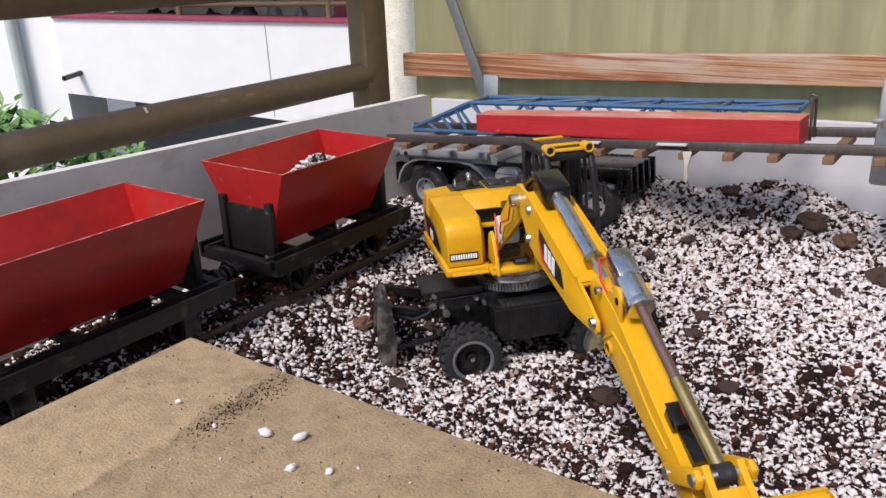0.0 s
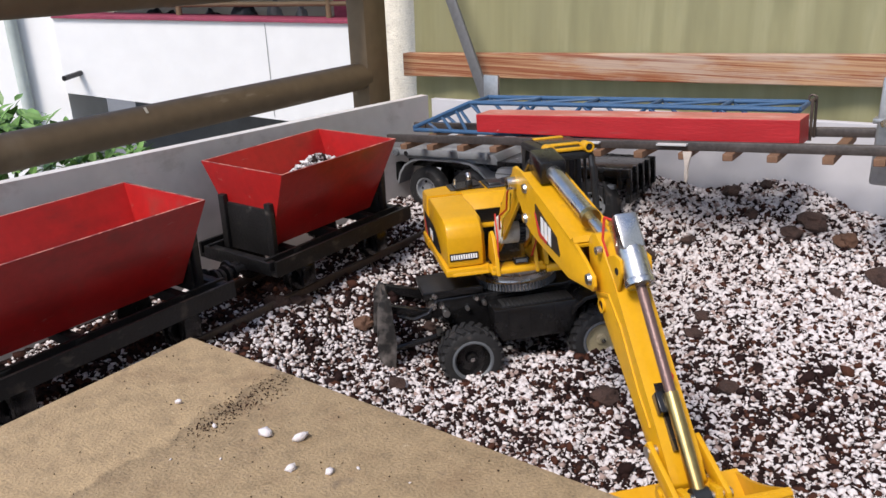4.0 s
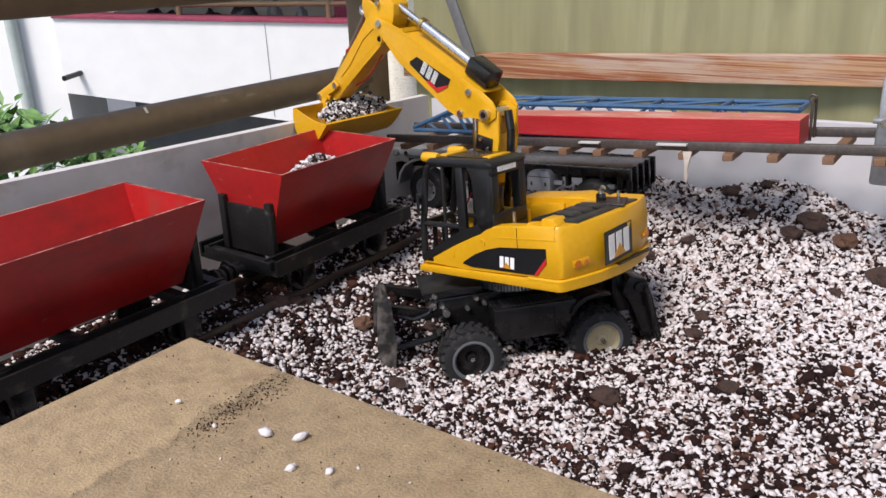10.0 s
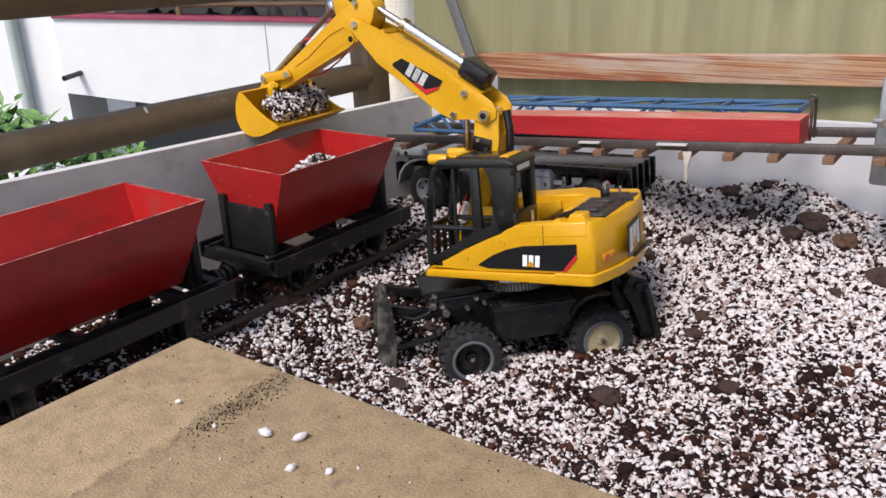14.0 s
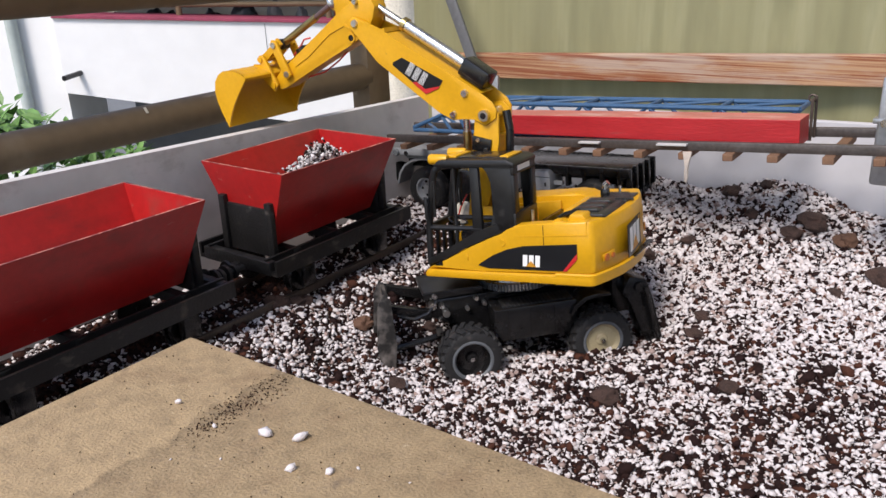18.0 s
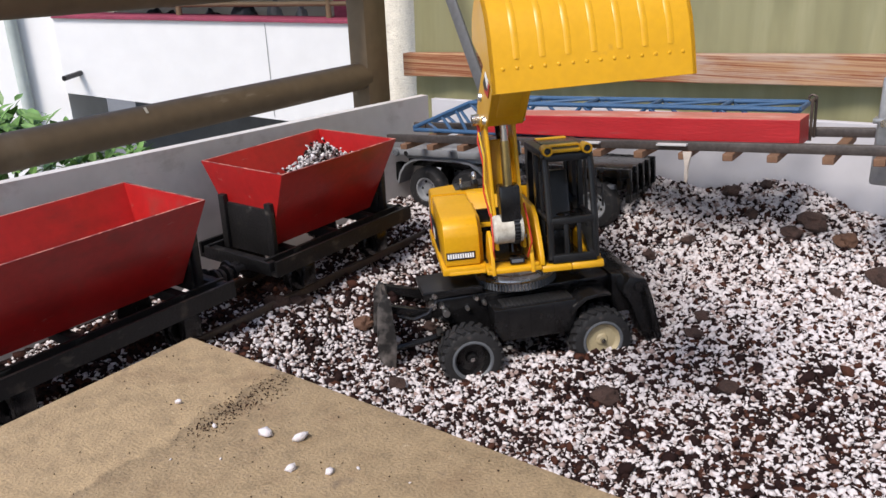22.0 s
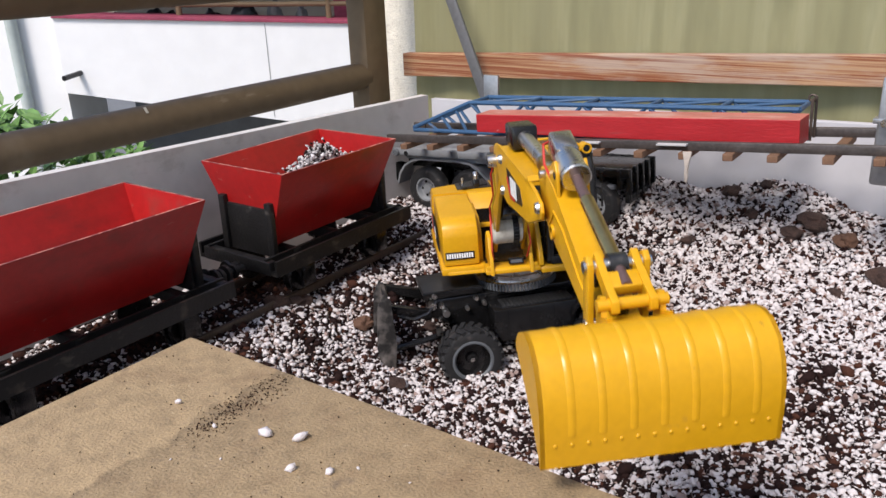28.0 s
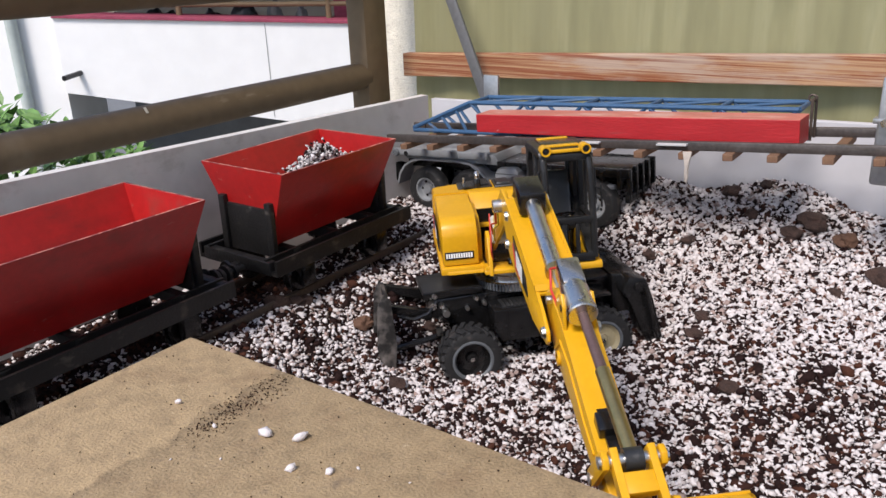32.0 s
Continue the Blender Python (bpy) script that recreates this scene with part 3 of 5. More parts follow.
for x, y, z, r in ((-.112, -.0365, .104, .0040), (-.060, -.0365, .094, .0034), (-.050, -.0365, .086, .0034), (-.104, -.0365, .090, .0040), (-.072, -.0365, .082, .0030)):
    cpart("frame_bolt", cyl(bmesh.new(), (x, y + .003, z), (x, y - .0045, z), r, r * .8, seg=10), STEEL)
cpart("beam_edge", B(-.050, .138, -.0375, -.0340, .0930, .0985, .0012), BLACK)
cpart("deck_rim", B(-.126, -.051, -.0385, -.0355, .1005, .1095, .0010), BLACK)
for s in (-1, 1):
    for x in (-.030, .0, .030):
        cpart("step_rib", B(x - .0015, x + .0015, *sorted((s * .0735, s * .0755)), .050, .084, .0005), BLACK)
    cpart("outrigger_knuckle", cyl(bmesh.new(), (.140, s * .066, .090), (.140, s * .072, .090), .0065, seg=14), BLACK)
cpart("hose", tube(bmesh.new(), [(-.110, -.040, .098), (-.122, -.050, .088), (-.140, -.048, .082), (-.160, -.044, .088)], .0022, 8), BLACK)
# turntable
cpart("slew_ring", lathe(bmesh.new(), [(.001, .098), (.049, .098), (.0505, .0995), (.0505, .1085), (.0490, .110), (.0455, .110), (.0455, .1165), (.0440, .118), (.0440, .131), (.001, .131)], 64, "Z"), STEEL, "grey metal slewing ring")
tooth = mesh_of(B(.0500, .0523, -.0011, .0011, .0998, .1085), "tooth", GREYRIM)
for i in range(72):
    o = new("ring_tooth", tooth)
    o.parent = exc
    o.matrix_local = CH @ Matrix.Rotation(2 * math.pi * i / 72, 4, "Z")

# ---- upper house: origin on the slew axis, x forward, y left ----
ZF = 0.130
house = part("house", prism(bmesh.new(), [(.052, ZF), (.048, ZF + .010), (-.130, ZF + .012), (-.126, ZF + .002)], -.090, .090, .003), YELLOW, exc, "yellow revolving superstructure")


def hpart(name, bm, material, label="", smooth=True):
    return part(name, bm, material, house, label, smooth)


# sill that runs round the foot of the body
hpart("cab_sill", prism(bmesh.new(), [(.0745, .1300), (.0745, .1350), (.072, .1390), (-.137, .1455), (-.137, .1335)], .058, .0968, .0014), YELLOW)
hpart("cab_sill_front", prism(bmesh.new(), [(.0745, .1300), (.0745, .1350), (.072, .1388), (.030, .1395), (.030, .1305)], .022, .0575, .0012), YELLOW)
# left flank, a rising curve with a step behind the cab
FLANK = [(.072, .1402), (.066, .1428), (.046, .1520), (.0136, .1690), (-.012, .1808), (-.030, .1882), (-.039, .1918), (-.047, .1985), (-.062, .2003), (-.1335, .2072), (-.1335, .1462), (.0, .1418)]
hpart("left_flank", prism(bmesh.new(), FLANK, .0765, .0950, .0024), YELLOW)
hpart("panel_seam", B(-.0826, -.0818, .0948, .0952, .170, .2005), BLACK)
hpart("fold_line", prism(bmesh.new(), [(-.048, .1858), (-.048, .1866), (-.1335, .1918), (-.1335, .1908)], .0948, .0955), YELLOW)
hpart("filler_cap", lathe(bmesh.new(), [(.0018, .0005), (.0040, .0005), (.0042, -.001), (.0042, -.003)], 16), YELLOW).matrix_local = pose(-.031, .0955, .178)
hpart("step_hole", prism(bmesh.new(), [(.062, .1445), (.0500, .1450), (.0505, .1510)], .0946, .0954), BLACK, smooth=False)
hpart("latch", B(.0145, .0175, .0946, .0960, .1545, .1620, .0005), YELLOW)
# counterweight: bowed in plan, with a proud lip at its foot
PLAN = [(-.095, .0945), (-.1345, .0945), (-.1385, .0925), (-.1410, .0885), (-.1480, .0690), (-.1550, .0440), (-.1585, .0140)]
PLAN = PLAN + [(x, -y) for x, y in reversed(PLAN)]


def shell(levels, top=True):
    bm = bmesh.new()
    rings = [[bm.verts.new((-.095 + (x + .095) * k, y * k2, z + (-.095 - x) * .03)) for x, y in PLAN] for k, k2, z in levels]
    for a, b in zip(rings, rings[1:]):
        for i in range(len(PLAN) - 1):
            bm.faces.new((a[i], a[i + 1], b[i + 1], b[i]))
        bm.faces.new((a[-1], a[0], b[0], b[-1]))
    bm.faces.new(rings[0][::-1]), bm.faces.new(rings[-1])
    return bm


hpart("counterweight", shell([(.985, .990, .1462), (1.0, 1.0, .1476), (1.0, 1.0, .188), (.985, .995, .1905), (.975, .992, .2015), (.945, .975, .2045)]), YELLOW)
hpart("tail_lip", shell([(.97, .985, .1312), (1.03, 1.020, .1330), (1.045, 1.026, .1445), (1.02, 1.012, .1460)]), YELLOW)
hpart("lip_gap", B(-.1630, -.1560, -.062, .014, .1470, .1486), BLACK)
# right body with a sloping hood
hpart("right_body", prism(bmesh.new(), [(.046, .1405), (.0465, .179), (.0430, .1895), (.036, .1955), (.024, .1985), (-.030, .2025), (-.066, .2070), (-.078, .2050), (-.094, .2000), (-.094, .1405)], -.0925, -.048, .0034), YELLOW)
hpart("right_sill", prism(bmesh.new(), [(.050, .1305), (.050, .1395), (-.095, .1440), (-.095, .1325)], -.0960, -.044, .0014), YELLOW)
hpart("hood_floor", B(-.098, -.038, -.047, .076, .166, .170, .001), YELLOW)
hpart("tray_ramp", prism(bmesh.new(), [(-.052, .170), (-.084, .2040), (-.100, .2055), (-.100, .170)], -.046, .030, .0015), YELLOW)
hpart("hood_step", B(-.098, -.066, .030, .076, .170, .186, .003), YELLOW)
hpart("deck_block", prism(bmesh.new(), [(-.108, .2045), (-.111, .2120), (-.126, .2125), (-.131, .2050)], .064, .086, .0015), YELLOW)
hpart("hinge_boss", cyl(bmesh.new(), (-.098, .074, .2020), (-.098, .090, .2020), .0055, seg=16), YELLOW)
cov = hpart("engine_cover", prism(bmesh.new(), [(-.098, .2052), (-.099, .2085), (-.142, .2100), (-.147, .2062)], -.008, .070, .0015), DARKGREY, "dark grey cover on the tail deck")
for y in (.004, .028, .050):
    part("raised_lid", prism(bmesh.new(), [(-.102, .2085), (-.104, .2122), (-.132, .2132), (-.136, .2096)], y - .009, y + .009, .0016), DARKGREY, cov)
part("cover_arm", tube(bmesh.new(), [(-.112, .060, .2110), (-.100, .074, .2085), (-.096, .084, .2060)], .0030), BLACK, cov)
hpart("vent_plate", prism(bmesh.new(), [(-.108, .2048), (-.108, .2068), (-.146, .2082), (-.146, .2060)], -.058, -.010, .0006), DARKGREY)
slat_me = mesh_of(B(-.0018, .0018, -.0200, .0200, 0, .0026, .0005), "vent_slat", DARKGREY)
for i in range(9):
    o = new("vent_slat", slat_me)
    o.parent = house
    o.matrix_local = pose(-.111 - i * .0040, -.033, .2066 + i * .00015, 0, 0, 24)
ex = hpart("exhaust_stack", B(-.118, -.108, -.035, -.026, .203, .2180, .002), BLACK)
part("tail_pipe", tube(bmesh.new(), [(-.113, -.0305, .217), (-.113, -.0305, .2215), (-.117, -.0305, .2255)], .0034, 12), STEEL, ex, "bright steel tail pipe")
hpart("deck_pin", cyl(bmesh.new(), (-.126, -.048, .206), (-.126, -.048, .218), .0018, seg=8), STEEL)
hpart("deck_pin", cyl(bmesh.new(), (-.060, .070, .168), (-.060, .070, .2120), .0022, seg=10), STEEL)
hpart("inner_wall", prism(bmesh.new(), [(.030, .1405), (.030, .176), (.010, .192), (-.05, .198), (-.05, .1405)], -.0475, -.0425, .001), YELLOW)
hpart("inner_floor", B(-.05, .046, -.042, .018, .1400, .1430), BLACK)
hpart("inner_back", B(-.054, -.050, -.042, .018, .1400, .188), BLACK)
# plate between boom and cab, sloping down to the front
hpart("cab_side_plate", prism(bmesh.new(), [(.075, .1395), (.073, .1500), (.060, .1720), (.044, .1940), (.026, .2030), (-.046, .2040), (-.046, .1395)], .0195, .0250, .001), YELLOW)
# boom bracket
for y in (-.0370, .0105):
    hpart("boom_bracket", prism(bmesh.new(), [(.076, .1325), (.070, .152), (.060, .176), (.048, .182), (.038, .176), (.030, .150), (.015, .1325)], y - .0022, y + .0022, .0008), YELLOW)
hpart("boom_motor", lathe(bmesh.new(), [(.0005, -.019), (.0148, -.019), (.0170, -.016), (.0170, .013), (.0155, .016), (.0005, .016)], 28), MOTORWHITE, "whitish worn geared motor").matrix_local = pose(.066, -.0150, .1865)
gear = hpart("motor_gear", cyl(bmesh.new(), (.066, -.0105, .1865), (.066, -.0035, .1865), .0176, seg=24), BLACK)
cog = mesh_of(B(.0170, .0188, -.0036, .0036, -.0009, .0009), "cog", DARKGREY)
for i in range(26):
    o = new("cog", cog)
    o.parent = gear
    o.matrix_local = pose(.066, -.0070, .1865) @ Matrix.Rotation(2 * math.pi * i / 26, 4, "Y")
hpart("front_ledge", prism(bmesh.new(), [(.072, .1330), (.072, .1380), (.068, .1405), (.04, .1408), (.04, .1325)], -.0445, .0215, .001), YELLOW)
for y in (-.0400, .0150):
    hpart("ledge_lug", B(.0670, .0720, y - .0035, y + .0035, .1380, .1435, .0008), YELLOW)
hpart("relay", B(.060, .068, -.016, .002, .1430, .1500, .0008), BLACK)
hpart("relay_label", B(.0681, .0684, -.014, .000, .1445, .1485), GREYRIM, smooth=False)
hpart("wire", tube(bmesh.new(), [(.066, -.034, .150), (.074, -.036, .163), (.070, -.035, .182), (.060, -.034, .205)], .0011, 6), WIRE_RED)
hpart("wire", tube(bmesh.new(), [(.066, .006, .150), (.076, .010, .170), (.068, .008, .196), (.058, .006, .214)], .0011, 6), WIRE_RED)
hpart("badge_plate", B(.0462, .0474, -.0900, -.0545, .1490, .1585, .0006), BLACK)
for i in range(11):
    hpart("letter_bar", B(.0474, .0478, -.0885 + i * .0030, -.0864 + i * .0030, .1510, .1568), WHITE, smooth=False)


def strokes(parent, cx, cz, w, h, lean, side, plane):
    """Three pale slanting strokes and a small triangle, the badge drawn as plain shapes."""
    for k in (-1, 0, 1):
        a, b = cx + k * w * .98 - w * .36, cx + k * w * .98 + w * .36
        o = [(a, cz - h / 2), (b, cz - h / 2), (b - lean, cz + h / 2), (a - lean, cz + h / 2)]
        bm = prism(bmesh.new(), o, *sorted((0, side * .0004)))
        ob = part("letter_bar", bm, WHITE, parent, smooth=False)
        ob.matrix_local = plane
    ob = part("triangle", prism(bmesh.new(), [(cx - w * .8, cz - h / 2), (cx + w * .8, cz - h / 2), (cx, cz + h * .02)], *sorted((side * .0004, side * .0008))), TRIGOLD, parent, smooth=False)
    ob.matrix_local = plane


def badge(y, side):
    """Dark badge panel on a flank, its front drawn out to a rounded point."""
    o = [(.002, .1490), (-.004, .1535), (-.018, .1622), (-.036, .1700), (-.056, .1752), (-.1215, .1810), (-.1215, .1640), (-.1085, .1490), (-.012, .1462)]
    p = hpart("badge_panel", prism(bmesh.new(), o, *sorted((y, y + side * .0008))), BADGE, "black badge panel", smooth=False)
    strokes(p, -.066, .1585, .0078, .0135, .001 * side, side, pose(0, y + side * .0008, 0))
    part("red_stripe", prism(bmesh.new(), [(-.1085, .1490), (-.1215, .1640), (-.1215, .1705), (-.1040, .1490)], *sorted((y + side * .0008, y + side * .0012))), REDTRIM, p, smooth=False)


badge(.0950, 1)
badge(-.0938, -1)
tb = hpart("tail_badge", B(-.0005, .0005, -.0335, .0335, -.0190, .0190, .0002), BADGE, "black badge panel", smooth=False)
tb.matrix_local = pose(-.1602, .010, .1725, 0, 1.0, 5)
strokes(tb, 0, -.0005, .0185, .028, .0, 1, pose(-.0006, 0, 0, 0, 0, 90))
LENS = mat("orange_lens", (.5, .13, .01), .3, bump=0)
for s in (-1, 1):
    lp = hpart("lamp_plate", prism(bmesh.new(), [(-.013, -.0045), (.011, -.004), (.013, .004), (-.010, .0055)], -.0006, .0006, .0003), YELLOW)
    lp.matrix_local = pose(-.1492, s * .0690, .1625, 0, 0, 90 - s * 16)
    for dx, rr in ((.006 * s, .0042), (-.006 * s, .0030)):
        part("tail_lamp", cyl(bmesh.new(), (dx, -.001, 0), (dx, .0018, 0), rr, seg=16), LENS, lp)

# ---- cab: an open frame, with no glass in it ----
CY0, CY1, CZ1 = .0300, .0925, .2700
SIDE = [(.0705, .1440), (.0685, .1900), (.0590, .2490), (.0545, .2600), (.0460, .2660), (-.0200, .2685)]


def bar(name, p, q, r=.0036):
    return hpart(name, cyl(bmesh.new(), p, q, r, seg=10), CABBLACK)


for y in (CY0 + .004, CY1 - .004):
    hpart("cab_side_loop", tube(bmesh.new(), [(x, y, z) for x, z in SIDE], .0042), CABBLACK)
    hpart("cab_rear_post", prism(bmesh.new(), [(-.008, .2660), (-.046, .2690), (-.0475, .1950), (-.028, .1890), (-.0215, .2010), (-.0205, .2480), (-.0160, .2600)] if y > .05 else [(-.024, .2660), (-.046, .2690), (-.0475, .1420), (-.036, .1420), (-.034, .2500)], y - .004, y + .004, .0012), CABBLACK)
    bar("cab_thin_bar", (.0315, y, .165 if y > .05 else .145), (.0300, y, .2655), .0022)
    hpart("cab_door_post", prism(bmesh.new(), [(.0085, .1740), (.0075, .2660), (-.0035, .2665), (-.0045, .1800)], y - .0030, y + .0030, .0010), CABBLACK)
    bar("cab_rail", (.0680, y, .1905), (-.0040, y, .1915), .0032)
    bar("grab_bar", (.0560, y + (.006 if y > .05 else -.006), .205), (.0540, y + (.006 if y > .05 else -.006), .248), .0018)
for z, x, h in ((.1445, .0705, .0050), (.1900, .0685, .0042), (.2630, .0530, .0045)):
    hpart("cab_cross_rail", B(x - .0035, x + .0035, CY0 + .004, CY1 - .004, z - h, z + h, .0015), CABBLACK)
for y in (.0530, .0690):
    hpart("cab_front_bar", prism(bmesh.new(), [(.0675, .1480), (.0720, .1480), (.0705, .1880), (.0660, .1880)], y - .0024, y + .0024, .0006), CABBLACK)
hpart("cab_lower_skirt", prism(bmesh.new(), [(.0715, .1425), (.046, .1535), (.0136, .1705), (-.012, .1822), (-.030, .1895), (-.047, .1975), (-.047, .2050), (-.025, .1985), (.002, .1890), (.030, .1735), (.052, .1610), (.0735, .1500)], .0800, .0925, .001), CABBLACK)
for n, y0, y1, z0, z1 in (("rear_header", CY0, CY1, .2560, .2680), ("rear_bottom_bar", CY0, CY1, .1950, .2120), ("rear_side_bar", .0800, CY1, .2121, .2559), ("rear_side_bar", CY0, .0410, .2121, .2559), ("rear_lower_wall", CY0, CY1 - .014, .1440, .1949)):
    hpart(n, B(-.0490, -.0440, y0, y1, z0, z1, .0012), CABBLACK)
for i in range(11):
    hpart("letter_bar", B(-.0496, -.0490, .0790 - i * .0031, .0811 - i * .0031, .2595, .2655), WHITE, smooth=False)
rf = hpart("cab_roof", prism(bmesh.new(), [(.0540, .2640), (.0500, .2715), (.0440, .2735), (-.0400, .2740), (-.0500, .2700), (-.0505, .2650), (-.044, .2640)], CY0 - .001, CY1 + .001, .0025), CABBLACK)
part("roof_panel", B(-.036, .026, CY0 + .010, CY1 - .010, .2735, .2750, .0008), BLACK, rf)
for x in (.0340, -.0330):
    part("roof_stripe", B(x - .0055, x + .0055, .0420, .0810, .2736, .2762, .0008), YELLOW, rf, "yellow painted strip")
hpart("roof_front_bar", B(.0500, .0560, .0400, .0820, .2690, .2730, .0012), YELLOW)
for y in (.0370, .0845):
    wl = hpart("work_light", lathe(bmesh.new(), [(.0005, -.014), (.0050, -.014), (.0062, -.010), (.0064, .008), (.0060, .010), (.0044, .010), (.0040, .007), (.0005, .007)], 18), YELLOW, "yellow work light")
    wl.matrix_local = pose(.0520, y, .2725, 0, 0, -90)
    part("lens", cyl(bmesh.new(), (0, .006, 0), (0, .0082, 0), .0038, seg=12), BLACK, wl)
seat = hpart("seat", prism(bmesh.new(), [(.018, .166), (.019, .176), (-.008, .177), (-.016, .218), (-.020, .236), (-.027, .236), (-.024, .166)], .0440, .0780, .003), DARKGREY, "dark grey seat")
hpart("seat_base", B(-.018, .014, .048, .074, .1420, .166, .002), BLACK)
for y in (.0400, .0815):
    hpart("console", prism(bmesh.new(), [(.028, .165), (.028, .186), (-.01, .19), (-.01, .165)], y - .003, y + .003, .001), BLACK)
hpart("steering_column", cyl(bmesh.new(), (.052, .060, .145), (.044, .060, .192), .003, seg=8), BLACK)
wheel = hpart("steering_wheel", lathe(bmesh.new(), [(.011, -.0012), (.0128, 0), (.011, .0012), (.0096, 0), (.011, -.0012)], 20, "Z"), BLACK)
wheel.matrix_local = pose(.044, .060, .193, 0, -20, 0)
hpart("cab_floor", B(-.044, .070, CY0, CY1 - .014, .1398, .1430), BLACK)
mir = hpart("mirror", B(.0620, .0665, .0990, .1010, .2020, .2300, .001), CABBLACK)
part("mirror_arm", cyl(bmesh.new(), (.063, .0900, .2280), (.064, .1000, .2240), .0014, seg=6), CABBLACK, mir)

# ---- working arm: own spaces, x along the link ----
FOOT, YB = (.051, .1684), -.0133
L1, L2, L3 = .1448, .2182, .1743
BWH = .0722
W1 = .0185
lower = part("lower_boom", prism(bmesh.new(), [(-.012, -.010), (-.012, .010), (.05, .019), (.115, .021), (.150, .016), (.158, .004), (.154, -.012), (.135, -.016), (.06, -.012)], -W1, -W1 + .004, .0012), YELLOW, exc, "yellow lower boom plates")
part("side_plate", prism(bmesh.new(), [(-.012, -.010), (-.012, .010), (.05, .019), (.115, .021), (.150, .016), (.158, .004), (.154, -.012), (.135, -.016), (.06, -.012)], W1 - .004, W1, .0012), YELLOW, lower)
part("web", B(.055, .120, -W1 + .004, W1 - .004, .010, .016, .001), YELLOW, lower)
part("knuckle_pin", cyl(bmesh.new(), (L1, -.0305, 0), (L1, .0275, 0), .0068, seg=24), STEEL, lower, "thick steel pin")
part("pin_bore", cyl(bmesh.new(), (L1, -.0308, 0), (L1, .0278, 0), .0040, seg=16), BLACK, lower)
part("foot_pin", cyl(bmesh.new(), (0, -.026, 0), (0, .026, 0), .0035, seg=12), STEEL, lower)
part("switch_plate", B(.098, .116, W1, W1 + .003, -.014, .012, .001), BLACK, lower)
for x, z in ((.102, .006), (.112, -.006)):
    part("screw", cyl(bmesh.new(), (x, W1 + .002, z), (x, W1 + .005, z), .0025, seg=8), STEEL, lower)
part("wire", pipe(bmesh.new(), [(.03, -W1 - .002, .0), (.06, -W1 - .006, .004), (.09, -W1 - .004, -.003), (.12, -W1 - .007, .002), (.14, -W1 - .003, .006)], .0011, 6), WIRE_RED, lower)
part("wire", pipe(bmesh.new(), [(.03, -W1 - .001, -.008), (.07, -W1 - .005, -.004), (.10, -W1 - .003, -.008), (.13, -W1 - .006, -.004)], .0011, 6), WIRE_YEL, lower)
part("hose", pipe(bmesh.new(), [(-.02, .008, .030), (.02, .009, .034), (.06, .009, .035), (.10, .008, .033), (.13, .006, .028), (.152, .004, .019)], .0052, 12), BLACK, lower, "black rubber hose")

W2 = .0212
BO = [(-.014, .004), (-.010, .0135), (.0, .0185), (.022, .0200), (.10, .0170), (.182, .0135), (.208, .0095), (.2255, .006), (.2285, -.002), (.224, -.009), (.211, -.012), (.1665, -.0265), (.056, -.0330), (.036, -.0310), (.022, -.020), (.010, -.012), (-.006, -.012)]
boom = part("boom", prism(bmesh.new(), BO, -W2, -W2 + .003, .001), YELLOW, exc, "yellow boom with black badge")
part("side_plate", prism(bmesh.new(), BO, W2 - .003, W2, .001), YELLOW, boom)
part("top_plate", prism(bmesh.new(), [(.020, .0165), (.020, .0185), (.10, .0160), (.182, .0125), (.182, .0105), (.10, .014)], -W2 + .003, W2 - .003), YELLOW, boom)
part("bottom_plate", prism(bmesh.new(), [(.036, -.0305), (.056, -.0325), (.165, -.0260), (.190, -.0185), (.190, -.0165), (.165, -.0240), (.056, -.0305), (.036, -.0285)], -W2 + .003, W2 - .003), YELLOW, boom)
part("rib_frame", prism(bmesh.new(), [(.06, -.0338), (.115, -.0306), (.115, -.0290), (.06, -.0320)], -W2 + .009, W2 - .009, .0005), YELLOW, boom)
for s in (-1, 1):
    y0, y1 = sorted((s * W2, s * (W2 + .0007)))
    bp = part("badge_panel", prism(bmesh.new(), [(.071, .0055), (.136, -.0010), (.1450, -.0135), (.1435, -.0165), (.084, -.0225), (.0715, -.0065)], y0, y1), BADGE, boom, "black badge panel", smooth=False)
    y2, y3 = sorted((s * (W2 + .0007), s * (W2 + .0012)))
    strokes(bp, -.108 if s > 0 else .108, -.0075, .0112, .0170, -.0012 * s, 1, pose(0, s * (W2 + .0007), 0, 0, 0, 180 if s > 0 else 0) if s > 0 else pose(0, -W2 - .0016, 0))
    part("red_stripe", prism(bmesh.new(), [(.0712, -.0030), (.0715, -.0065), (.084, -.0225), (.1080, -.0202), (.1030, -.0160), (.088, -.0175)], y2, y3), REDTRIM, bp, smooth=False)
    for x, z in ((L2, 0), (.038, -.024), (.037, .008)):
        b2 = part("bolt", cyl(bmesh.new(), (x, s * W2, z), (x, s * (W2 + .003), z), .0052, .0042, seg=16), STEEL, boom)
part("actuator_motor", B(.022, .062, -.013, .013, .0195, .043, .003), BLACK, boom, "black actuator housing")
part("rib", prism(bmesh.new(), [(.172, .014), (.176, .018), (.180, .014)], -W2, W2), YELLOW, boom)

